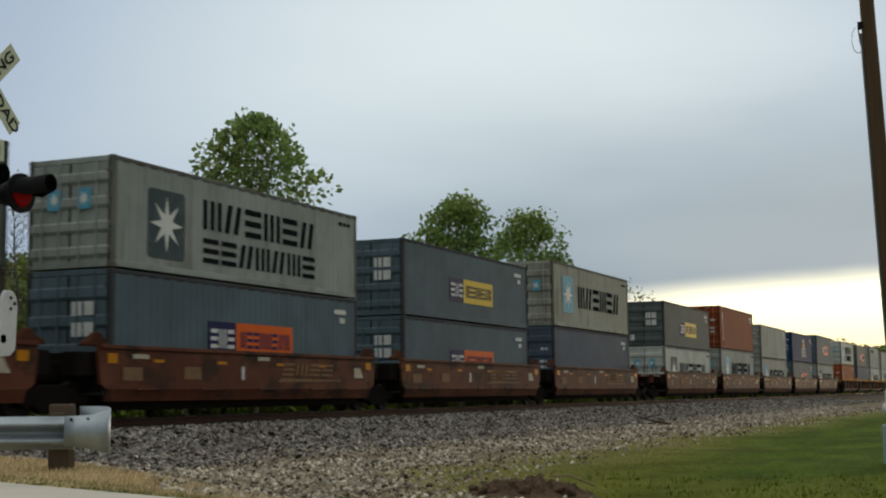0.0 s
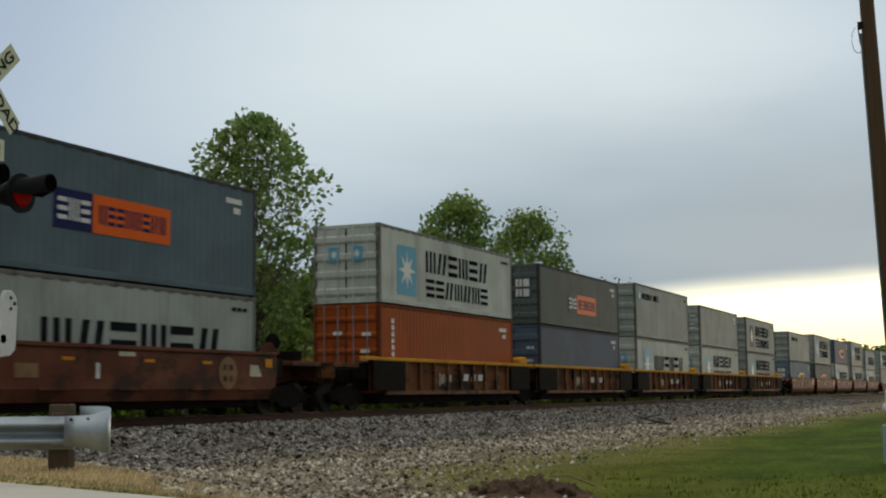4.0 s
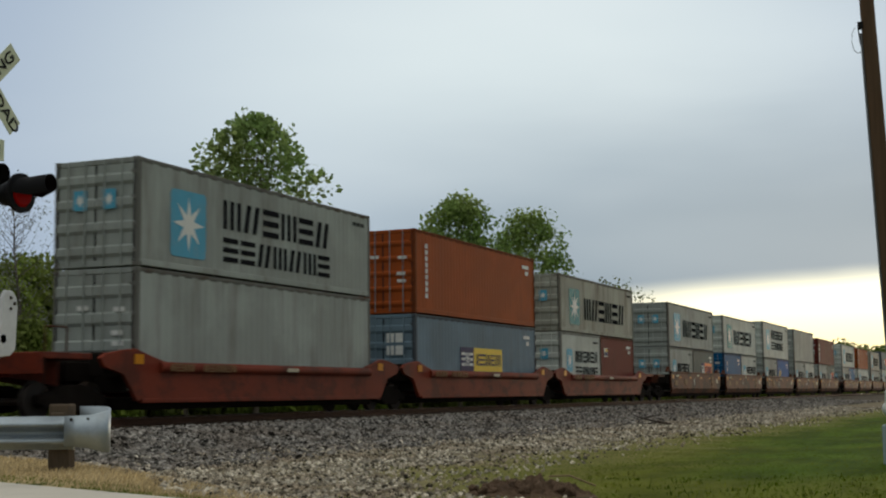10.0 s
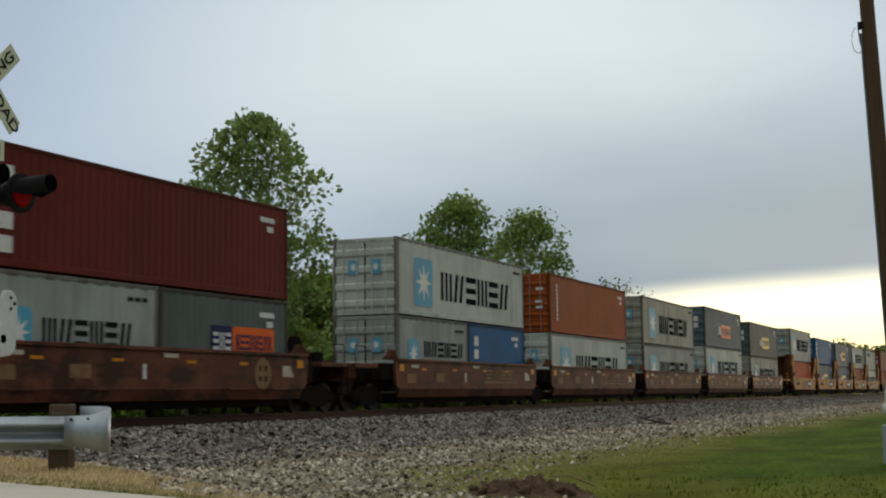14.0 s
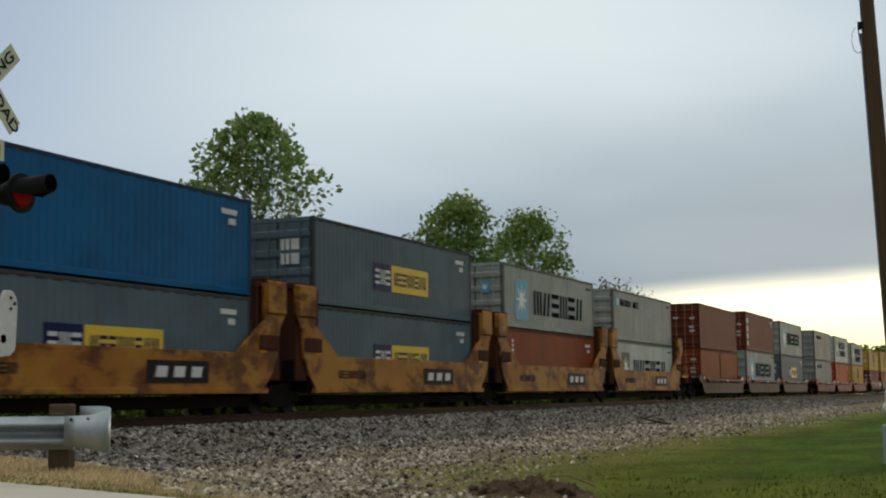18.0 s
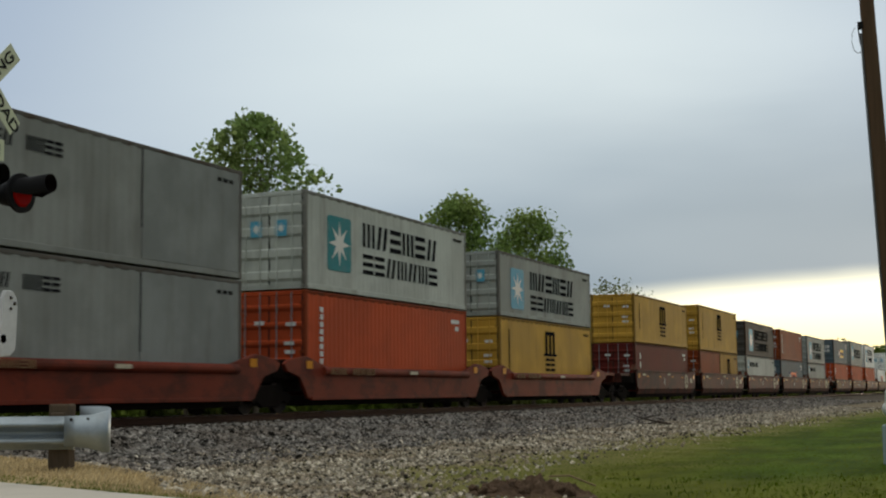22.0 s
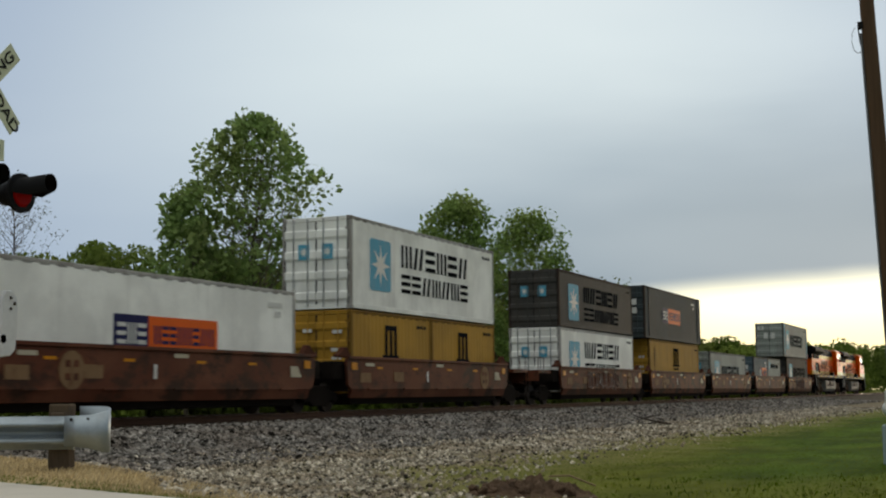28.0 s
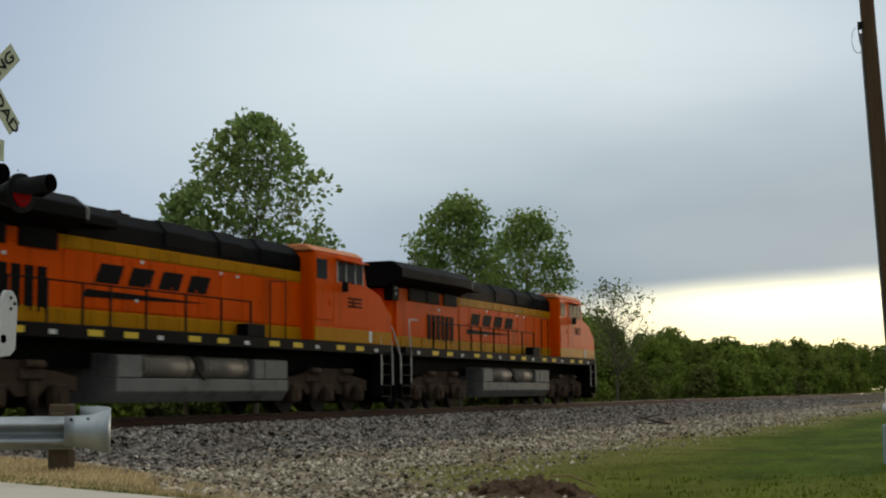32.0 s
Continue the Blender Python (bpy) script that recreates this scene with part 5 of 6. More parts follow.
def make_track():
    steel = mat("rail_steel", (0.085, 0.045, 0.030), 0.6, 0.3, 0.25, 1.5, 0.2, 20, RUST, 0.6)
    shine = mat("rail_head", (0.30, 0.27, 0.25), 0.35, 0.8, 0.15)
    tie = mat("tie_wood", (0.07, 0.05, 0.036), 0.9, 0, 0.35, 2.0, 0.5, 12, tilt=(3, 0.4, 3))
    track = empty("track", move(0, MID, 0))
    tagged(track, "steel rails on dark wooden ties in grey ballast", "railway track", kind="structure")
    for sy in (-1, 1):
        y = sy * 0.755

        def profile(bm, y=y):
            prism(bm, [(y - 0.07, -0.172), (y + 0.07, -0.172), (y + 0.07, -0.16), (y + 0.012, -0.14), (y + 0.012, -0.045), (y + 0.036, -0.035), (y + 0.036, -0.004), (y - 0.036, -0.004), (y - 0.036, -0.035), (y - 0.012, -0.045), (y - 0.012, -0.14), (y - 0.07, -0.16)], 0, -60, 520)
        bm = bmesh.new()
        profile(bm)
        rail = part("rail", bm, steel, track, "rust-brown steel rail")
        bm = bmesh.new()
        box(bm, -60, 520, y - 0.032, y + 0.032, -0.004, 0.0)
        part("running_surface", bm, shine, rail, "worn bright rail head")
    me = kept("tie", tie, lambda bm: box(bm, -0.115, 0.115, -1.3, 1.3, -0.36, -0.165, 0.012))
    for i in range(220):
        put("tie", me, track, move(12 + 0.53 * i, random.Random(i).uniform(-0.04, 0.04), 0))


make_track()


def stones(name, count, x0, x1, y0, y1, lo, hi, material, seed, keep):
    """Loose stones as uneven eight-cornered lumps, thicker near the road end."""
    rnd = np.random.default_rng(seed)
    cube = np.array([(-1, -1, -1), (1, -1, -1), (1, 1, -1), (-1, 1, -1), (-1, -1, 1), (1, -1, 1), (1, 1, 1), (-1, 1, 1)], float) * 0.62
    quads = ((3, 2, 1, 0), (4, 5, 6, 7), (0, 1, 5, 4), (1, 2, 6, 5), (2, 3, 7, 6), (3, 0, 4, 7))
    verts, faces, n = [], [], 0
    while n < count:
        x, y = x0 + (x1 - x0) * rnd.random() ** 1.9, rnd.uniform(y0, y1)
        if not keep(x, y, rnd.random()):
            n += 1
            continue
        r = rnd.uniform(lo, hi) * rnd.uniform(0.6, 1.25) * (1 + (x - x0) / 220)
        q = Euler(rnd.uniform(0, 6.3, 3)).to_matrix()
        p = cube * rnd.uniform(0.55, 1.1, (8, 3)) @ np.array(q) * r
        p += (x, y, ground_z(x, y) + 0.3 * r)
        b = len(verts)
        verts += p.tolist()
        faces += [tuple(b + i for i in f) for f in quads]
        n += 1
    return tagged(new(name, raw(name, verts, faces, material)), kind="stuff")


STONE = mat("ballast_stone", (0.212, 0.196, 0.174), 0.9, 0, 0.25, 0.7, 0.3, 30, island=0.92, alt=(0.15, 0.13, 0.11), spec=0.0)
PEBBLE = mat("gravel_stone", (0.43, 0.385, 0.305), 0.9, 0, 0.25, 0.9, 0.3, 30, island=0.93, alt=(0.22, 0.18, 0.13), spec=0.0)
tagged(stones("ballast_stones", 64000, 13, 130, 12.0, 18.6, 0.028, 0.068, STONE, 3, lambda x, y, r: y + 2.6 * r * r > 13.4 + wobble(x, y, 0.8, 1.2) + wobble(x, y, 0.25, 1.0) and x > road_edge(y) + verge_width(y) - 0.2 + wobble(x, y, 0.9, 0.5)), "loose grey crushed ballast stones", "ballast")
tagged(stones("gravel_stones", 62000, 8, 95, 4.6, 14.2, 0.016, 0.046, PEBBLE, 4, lambda x, y, r: y + 2.6 * r ** 2.5 > grass_edge(x, y) + wobble(x, y, 0.6, 0.8) and x > road_edge(y) + verge_width(y) - 0.1 + wobble(x, y, 0.9, 0.5)), "loose pale tan gravel stones", "gravel")


def blades(name, count, material, seed, place, tall, wide, flop=0.5):
    rnd = np.random.default_rng(seed)
    verts, faces = [], []
    for _ in range(count):
        x, y = place(rnd)
        if x is None:
            continue
        z = ground_z(x, y)
        h, w = tall * rnd.uniform(0.4, 1.2), wide * rnd.uniform(0.6, 1.4) * (1 + x / 50)
        a, lean = rnd.uniform(0, math.pi), rnd.uniform(-1.0, 1.0, 2) * h * flop
        dx, dy = w * math.cos(a), w * math.sin(a)
        b = len(verts)
        verts += [(x - dx, y - dy, z), (x + dx, y + dy, z), (x + lean[0] * 0.5 + dx * 0.6, y + lean[1] * 0.5 + dy * 0.6, z + h * 0.6), (x + lean[0], y + lean[1], z + h)]
        # every blade turns its face to the road side
        out = Vector((dx, dy, 0)).cross(Vector((lean[0], lean[1], h))).dot(Vector((-0.92, -0.39, 0.2))) > 0
        faces += [(b, b + 1, b + 2), (b, b + 2, b + 3)] if out else [(b + 2, b + 1, b), (b + 3, b + 2, b)]
    me = raw(name, verts, faces, material)
    if flop > 1:
        # short turf: shaded like the ground it covers
        me.normals_split_custom_set_from_vertices([(0.0, 0.0, 1.0)] * len(verts))
    return tagged(new(name, me), kind="stuff")


GRASS = mat("grass_blade", (0.08, 0.135, 0.009), 0.9, 0, 0.3, 0.3, 0, 10, island=0.2, alt=(0.14, 0.18, 0.02), spec=0.0, through=0.4)
HAY = mat("straw_blade", (0.50, 0.39, 0.215), 0.9, 0, 0.25, 0.6, 0, 10, island=0.35, spec=0.05, through=0.25)


def on_field(rnd):
    x = 13 + 75 * rnd.random() ** 1.7
    y = rnd.uniform(-0.05 * x, 11)
    edge = grass_edge(x, y) + 0.7
    if y > edge or x < road_edge(y) + verge_width(y) + 0.5 or rnd.random() < 0.97 * smooth(edge - 5.2, edge - 0.6, y):
        return None, None
    return x, y


def on_verge(rnd):
    y = rnd.uniform(2.5, 12)
    d = 0.05 + (verge_width(y) + 0.5) * rnd.random()
    return road_edge(y) + d, y


TURF = mat("turf_blade", (0.040, 0.070, 0.003), 0.95, 0, 0.3, 0.4, 0, 10, island=0.35, alt=(0.085, 0.098, 0.009), spec=0.0)
tagged(blades("grass", 42000, TURF, 5, on_field, 0.020, 0.008, 2.2), "short bright green grass blades", "grass")


def on_tuft(rnd):
    """Longer grass in loose clumps near the road end of the lawn."""
    x, y = on_field(rnd)
    if x is None or x > 20 or noise.noise(Vector((x * 1.7, y * 1.7, 6.1))) < 0.1:
        return None, None
    return x, y


TUFT = mat("tuft_blade", (0.05, 0.085, 0.005), 0.9, 0, 0.3, 0.5, 0, 10, island=0.3, alt=(0.09, 0.10, 0.015), spec=0.0, through=0.3)
tagged(blades("grass_tufts", 40000, TUFT, 25, on_tuft, 0.06, 0.005, 0.5), "loose tufts of longer green grass", "grass")


def on_fringe(rnd):
    x = 12.5 + 70 * rnd.random() ** 1.7
    y = rnd.uniform(3.5, 13)
    e = grass_edge(x, y)
    if abs(y - e + 0.5) > 3.2 * rnd.random() or x < road_edge(y) + verge_width(y) + 0.5:
        return None, None
    return x, y


FRINGE = mat("fringe_blade", (0.27, 0.235, 0.115), 0.9, 0, 0.3, 0.5, 0, 10, island=0.3, alt=(0.14, 0.16, 0.03), spec=0.0)
tagged(blades("fringe_grass", 42000, FRINGE, 15, on_fringe, 0.03, 0.006, 1.8), "thin olive and straw grass at the gravel edge", "grass")
tagged(blades("dry_grass", 16000, HAY, 6, on_verge, 0.055, 0.004, 0.95), "short dry straw-coloured grass", "grass")
tagged(blades("road_edge_grass", 2600, GRASS, 16, lambda r: (lambda y: (road_edge(y) + 0.04 + 0.4 * r.random() ** 2, y))(r.uniform(3, 9)), 0.035, 0.004, 0.95), "thin green grass along the road edge", "grass")
tagged(blades("far_verge_grass", 9000, GRASS, 7, lambda r: (25 + 100 * r.random(), r.uniform(24.5, 30)), 0.35, 0.02), "long green grass behind the track", "grass")


def make_mound():
    soil = mat("soil", (0.125, 0.082, 0.054), 0.95, 0, 0.4, 4.0, 0.9, 18, (0.035, 0.024, 0.018), 0.7, island=0.4)
    mound = empty("dirt_mound", move(15.9, 5.75, -0.75))
    tagged(mound, "low heap of dark turned soil in the grass", "dirt heap")
    bm = bmesh.new()
    n = 28
    grid = {}
    for i in range(n + 1):
        for j in range(n + 1):
            u, v = i / n * 2 - 1, j / n * 2 - 1
            r = math.hypot(u, v)
            h = max(0, 1 - r * r) * (0.12 + 0.2 * noise.noise(Vector((u * 3.2, v * 3.2, 8)))) + 0.22 * noise.noise(Vector((u * 8, v * 8, 2))) * max(0, 1 - r) ** 0.6 - 0.02
            grid[i, j] = bm.verts.new((u * 0.55 - v * 0.35, u * 0.25 + v * 0.75, h))
    for i in range(n):
        for j in range(n):
            bm.faces.new((grid[i, j], grid[i + 1, j], grid[i + 1, j + 1], grid[i, j + 1]))
    part("soil_body", bm, soil, mound)
    rnd = random.Random(4)
    lump = kept("clod", soil, lambda bm: bmesh.ops.create_icosphere(bm, subdivisions=1, radius=1))
    for i in range(90):
        a, r = rnd.uniform(0, 6.3), rnd.uniform(0.1, 0.75)
        s = rnd.uniform(0.02, 0.075)
        put("clod", lump, mound, move(r * math.cos(a) * 0.8, r * math.sin(a), 0.10 * (1 - r) + 0.02) @ Euler((rnd.uniform(0, 3), rnd.uniform(0, 3), 0)).to_matrix().to_4x4() @ Matrix.Diagonal((s, s * 1.3, s * 0.7, 1)))
    wood = mat("twig", (0.25, 0.18, 0.11), 0.9)
    bm = bmesh.new()
    run(bm, [(0.15, -0.25, 0.2), (0.2, -0.5, 0.21), (0.32, -0.8, 0.08)], 0.012, 5)
    part("twig", bm, wood, mound, "pale broken twig")
    second = empty("dirt_mound", move(14.6, 3.35, -0.75))
    tagged(second, "small clod of dark soil in the grass", "dirt heap")
    for i in range(10):
        s = rnd.uniform(0.03, 0.07)
        put("clod", lump, second, move(rnd.uniform(-0.14, 0.14), rnd.uniform(-0.2, 0.2), 0.02) @ Matrix.Diagonal((s, s * 1.4, s * 0.8, 1)))


make_mound()


def make_branch():
    """A dead branch lying on the edge of the ballast."""
    bark = mat("dead_bark", (0.045, 0.034, 0.026), 0.95, 0, 0.3, 3, 0.4, 20)
    top = empty("fallen_branch", move(46, 11.9, ground_z(46, 11.9)))
    tagged(top, "dark dead branch lying on the gravel", "branch")

    def path(pts, thick, name):
        bm = bmesh.new()
        for (p, q), k in zip(zip(pts, pts[1:]), range(9)):
            tube(bm, p, q, thick * (1 - 0.2 * k), thick * (0.8 - 0.2 * k), seg=6)
        part(name, bm, bark, top)
    path([(-0.5, -0.75, 0.03), (-0.15, -0.3, 0.09), (0.2, 0.35, 0.20), (0.4, 0.75, 0.29)], 0.042, "stem")
    path([(-0.15, -0.3, 0.09), (-0.3, 0.1, 0.06), (-0.2, 0.45, 0.03)], 0.03, "twig")
    path([(0.2, 0.35, 0.22), (0.5, 0.2, 0.3), (0.7, -0.1, 0.32)], 0.028, "twig")


make_branch()
# ---- roadside things ----
GALV = mat("galvanised_steel", (0.36, 0.41, 0.44), 0.45, 0.7, 0.15, 2.0, 0.05, 30, (0.22, 0.21, 0.19), 0.35)
POST_WOOD = mat("post_wood", (0.10, 0.075, 0.052), 0.9, 0, 0.3, 2, 0.4, 20, tilt=(3, 3, 0.5))


def make_guardrail():
    """A W-beam along the road edge; local x runs along the beam away from its free end."""
    rail = empty("guardrail", Matrix.Translation((10.47, 8.02, -0.2)) @ Matrix.Rotation(math.atan2(0.96, -0.36), 4, "Z"))
    tagged(rail, "galvanised steel guardrail with flared end on wooden posts", "guardrail")
    # section: depth towards the viewer, height
    sec = [(-0.0425 + 0.0425 * math.cos(4 * math.pi * i / 28), 0.515 - 0.315 * i / 28) for i in range(29)]
    # +local y looks away from the road user; the viewer stands on the other side
    bm = bmesh.new()
    loop = [(-d, z) for d, z in sec]
    back = [(d - 0.012, z) for d, z in loop][::-1]
    prism(bm, loop + back, 0, 0.30, 9.0)
    for f in bm.faces:
        f.smooth = len(f.verts) == 4
    part("beam", bm, GALV, rail)
    bm = bmesh.new()
    # the end plate: flat over the beam, then curled back on itself
    path = ((0.36, 0.088, 0.228, 0.517), (0.24, 0.100, 0.222, 0.520), (0.13, 0.104, 0.212, 0.525), (0.05, 0.088, 0.192, 0.540), (0.0, 0.045, 0.172, 0.560),
            (-0.025, -0.02, 0.165, 0.570), (-0.015, -0.09, 0.18, 0.588), (0.03, -0.16, 0.205, 0.60), (0.12, -0.215, 0.225, 0.605), (0.32, -0.235, 0.235, 0.605))
    wing = []
    for (x, y, z0, z1), (u, v, *_) in zip(path, path[1:] + ((0.45, -0.235),)):
        side = Vector((y - v, u - x, 0)).normalized() * 0.012
        wing.append([bm.verts.new(q) for q in ((x, y, z0), (x, y, z1), (x - side.x, y - side.y, z1), (x - side.x, y - side.y, z0))])
    for a, b in zip(wing, wing[1:]):
        for k in range(4):
            bm.faces.new((a[k], b[k], b[(k + 1) % 4], a[(k + 1) % 4])).smooth = k % 2 == 0
    bm.faces.new(wing[0])
    bm.faces.new(wing[-1][::-1])
    bmesh.ops.recalc_face_normals(bm, faces=bm.faces)
    part("end_wing", bm, GALV, rail, "curled galvanised end plate")
    for x, z in ((0.29, 0.485), (0.13, 0.49)):
        bm = bmesh.new()
        tube(bm, (x, 0.09, z), (x, 0.118, z), 0.014, seg=8)
        part("bolt", bm, GRIT, rail)
    for i in range(4):
        x = 0.46 + 1.9 * i
        bm = bmesh.new()
        box(bm, x - 0.1, x + 0.1, -0.24, -0.04, -0.35, 0.63, 0.012)
        part("post", bm, POST_WOOD, rail, "weathered wooden post")
        bm = bmesh.new()
        box(bm, x - 0.07, x + 0.07, -0.04, 0.0, 0.2, 0.55, 0.01)
        part("spacer_block", bm, POST_WOOD, rail)


make_guardrail()


def make_signal():
    """The crossing signal: mast, crossed boards, hooded red lamps, gate gear. Its faces look along -y."""
    alu = mat("mast_aluminium", (0.45, 0.46, 0.46), 0.4, 0.6, 0.12)
    board = mat("sign_white", (0.60, 0.63, 0.45), 0.5, 0, 0.10, 2, 0.02, 20)
    letters = mat("sign_black", (0.015, 0.015, 0.015), 0.6, var=0.1)
    hood = mat("hood_black", (0.014, 0.014, 0.015), 0.5, var=0.2)
    white = mat("gate_white", (0.62, 0.63, 0.62), 0.45, 0, 0.12, 2, 0.05, 20, (0.3, 0.28, 0.25), 0.3)
    glow = mat("lamp_red", (0.27, 0.006, 0.005), 0.25, var=0.05, bump=0, emit=0.06)
    dim = mat("lamp_red_dark", (0.16, 0.006, 0.006), 0.2, var=0.05, bump=0)
    sig = empty("crossing_signal", move(11.385, 10.50, -0.22))
    tagged(sig, "railroad crossing signal with crossed boards and red lamps", "crossing signal")

    def piece(name, material, build, label="", parent=None, m=None):
        bm = bmesh.new()
        build(bm)
        ob = part(name, bm, material, parent or sig, label)
        if m is not None:
            ob.matrix_basis = m
        return ob
    piece("mast", alu, lambda bm: tube(bm, (0, 0, 0), (0, 0, 4.6), 0.065, seg=16), "round aluminium mast")
    piece("base", alu, lambda bm: (box(bm, -0.2, 0.2, -0.2, 0.2, 0, 0.1, 0.02), tube(bm, (0, 0, 0.1), (0, 0, 0.4), 0.11, 0.08, seg=12)))
    for text, turn in (("RAIL   ROAD", 1), ("CROSSING", -1)):
        m = move(0, -0.10 - 0.01 * turn, 4.21) @ Matrix.Rotation(radians(45 * turn), 4, "Y")
        blade = piece("crossbuck_board", board, lambda bm: box(bm, -0.64, 0.64, -0.005, 0.005, -0.115, 0.115, 0.002), "pale reflective board", None, m)
        put("lettering", words(text, 0.128, 0.002, letters), blade, move(0, -0.008, 0) @ Matrix.Diagonal((1.36, 1, 1, 1)), "black lettering")
    plate = piece("track_plate", board, lambda bm: box(bm, -0.34, 0.16, -0.005, 0.005, -0.12, 0.12, 0.002), "small white plate", None, move(0, -0.22, 3.45))
    piece("plate_bars", letters, lambda bm: bars(bm, -0.26, 0.1, -0.06, 0.06, 4, -0.009, -0.004), "black plate lettering", plate)
    piece("cross_arm", alu, lambda bm: tube(bm, (-0.75, 0, 3.05), (0.75, 0, 3.05), 0.04, seg=10))
    for x, dz, lit in ((0.38, 0.0, True), (-0.38, 0.0, False)):
        lamp = piece("lamp", hood, lambda bm: (tube(bm, (0, 0.02, 0), (0, -0.02, 0), 0.225, seg=28), tube(bm, (0, 0.25, 0), (0, 0.02, 0), 0.12, 0.17, seg=16)), "black round lamp backing", None, move(x, -0.28, 3.0))
        piece("lens", glow if lit else dim, lambda bm: tube(bm, (0, -0.02, -0.01), (0, -0.05, -0.01), 0.15, 0.125, seg=20), "red lamp lens", lamp)

        def visor(bm):
            rings = []
            for y, cut, lift, wide in ((-0.02, 0.52, 0.0, 1.0), (-0.20, 0.70, 0.035, 0.84), (-0.42, 0.92, 0.085, 0.62)):
                ring = []
                for i in range(19):
                    a = math.pi / 2 + (i / 18 - 0.5) * 2 * math.pi * cut
                    ring.append([bm.verts.new((wide * r * math.cos(a), y, lift + wide * r * math.sin(a))) for r in (0.17, 0.162)])
                rings.append(ring)
            for i in range(18):
                for s in (0, 1):
                    for p, q in zip(rings, rings[1:]):
                        bm.faces.new((p[i][s], p[i + 1][s], q[i + 1][s], q[i][s])).smooth = True
                for r in (rings[0], rings[2]):
                    bm.faces.new((r[i][0], r[i + 1][0], r[i + 1][1], r[i][1]))
        piece("visor", hood, visor, "black lamp hood", lamp)
    # the lamps that face the other way
    for x in (0.38, -0.38):
        lamp = piece("lamp", hood, lambda bm: (tube(bm, (0, 0.26, 0), (0, 0.30, 0), 0.24, seg=28), tube(bm, (0, 0.3, 0.02), (0, 0.62, 0.0), 0.16, seg=16)), "black round lamp backing", None, move(x - 0.0, 0.0, 3.0))
    gate = piece("gate_mechanism", white, lambda bm: box(bm, -0.45, 0.0, -0.25, 0.25, 1.15, 1.72, 0.04), "white gate mechanism box")

    def arm(bm):
        pts = [(-0.05, 1.15), (0.12, 1.17), (0.20, 1.24), (0.22, 1.70), (0.20, 1.81), (0.13, 1.88), (0.03, 1.88), (-0.02, 1.80), (-0.03, 1.55), (-0.05, 1.45)]
        prism(bm, pts, 1, -0.42, -0.36, 0.01)
        tube(bm, (0.0, -0.42, 1.35), (0.0, 0.1, 1.35), 0.05, seg=10)
    piece("gate_bracket", white, arm, "white rounded gate arm bracket", gate)
    piece("bracket_bolt", GRIT, lambda bm: [tube(bm, (x, -0.43, z), (x, -0.41, z), 0.02, seg=6) for x, z in ((0.10, 1.80), (0.16, 1.74), (0.10, 1.68))], "", gate)


make_signal()


def make_pole():
    wood = mat("pole_wood", (0.12, 0.075, 0.045), 0.85, 0, 0.3, 1.2, 0.5, 24, (0.05, 0.035, 0.025), 0.6, True, tilt=(5, 5, 0.35))
    wire = mat("cable_black", (0.02, 0.02, 0.02), 0.6)
    conduit = mat("conduit_grey", (0.20, 0.20, 0.20), 0.5, 0.3)
    base, top = Vector((25.28, 1.99, -0.8)), Vector((25.11, 2.37, 10.5))
    pole = empty("utility_pole", move(*base))
    tagged(pole, "tall leaning brown wooden utility pole with cable loop", "utility pole")
    d = top - base
    bm = bmesh.new()
    for i in range(8):
        tube(bm, d * (i / 8), d * ((i + 1) / 8), 0.165 - 0.006 * i, 0.165 - 0.006 * (i + 1), seg=16, caps=i in (0, 7))
    bmesh.ops.remove_doubles(bm, verts=bm.verts, dist=0.004)
    part("shaft", bm, wood, pole)
    left = Vector((-0.395, 0.918, 0))
    bm = bmesh.new()
    off = left * 0.165
    run(bm, [off + d * 0.05, off * 0.93 + d * 0.69], 0.022, 6)
    part("conduit", bm, conduit, pole, "thin grey conduit along the shaft")
    at = d * 0.703 + left * 0.15
    bm = bmesh.new()
    box(bm, -0.07, 0.07, -0.05, 0.05, -0.06, 0.06, 0.01)
    part("bracket", bm, wire, pole).matrix_basis = Matrix.Translation(at)
    bm = bmesh.new()
    run(bm, [at + left * (0.06 + 0.11 * math.sin(a)) + Vector((0, 0, -0.25 - 0.25 * math.cos(a) * -1 - 0.02)) for a in [i * math.pi / 9 for i in range(1, 15)]], 0.006, 5)
    run(bm, [at + left * 0.05, at + left * 0.02 + Vector((0, 0, -0.3)), at - left * 0.04 + Vector((0, 0, -0.55))], 0.012, 5)
    part("cable_loop", bm, wire, pole, "loose black cable loop")


make_pole()


def make_pedestal():
    shell = mat("pedestal_shell", (0.30, 0.37, 0.38), 0.5, 0, 0.12)
    white = mat("meter_white", (0.60, 0.61, 0.58), 0.45, 0, 0.12)
    ped = empty("utility_pedestal", move(23.6, 2.06, -0.76))
    tagged(ped, "grey-blue utility pedestal with white cap in grass", "utility box")
    bm = bmesh.new()
    prism(bm, [(-0.11, 0), (0.11, 0), (0.13, 0.66), (-0.13, 0.66)], 1, -0.13, 0.13, 0.02)
    part("body", bm, shell, ped)
    bm = bmesh.new()
    tube(bm, (0, 0, 0.66), (0, 0, 0.8), 0.035, seg=8)
    part("neck", bm, shell, ped)
    bm = bmesh.new()
    bmesh.ops.create_uvsphere(bm, u_segments=14, v_segments=8, radius=0.13, matrix=Matrix.Translation((0, 0, 0.92)))
    box(bm, -0.07, 0.07, -0.07, 0.07, 1.0, 1.24, 0.03)
    part("cap", bm, white, ped, "white rounded cap")


make_pedestal()

# ---- trees and woods ----
BARK = mat("bark", (0.14, 0.12, 0.095), 0.95, 0, 0.3, 1.5, 0.6, 12, tilt=(2, 2, 0.4))


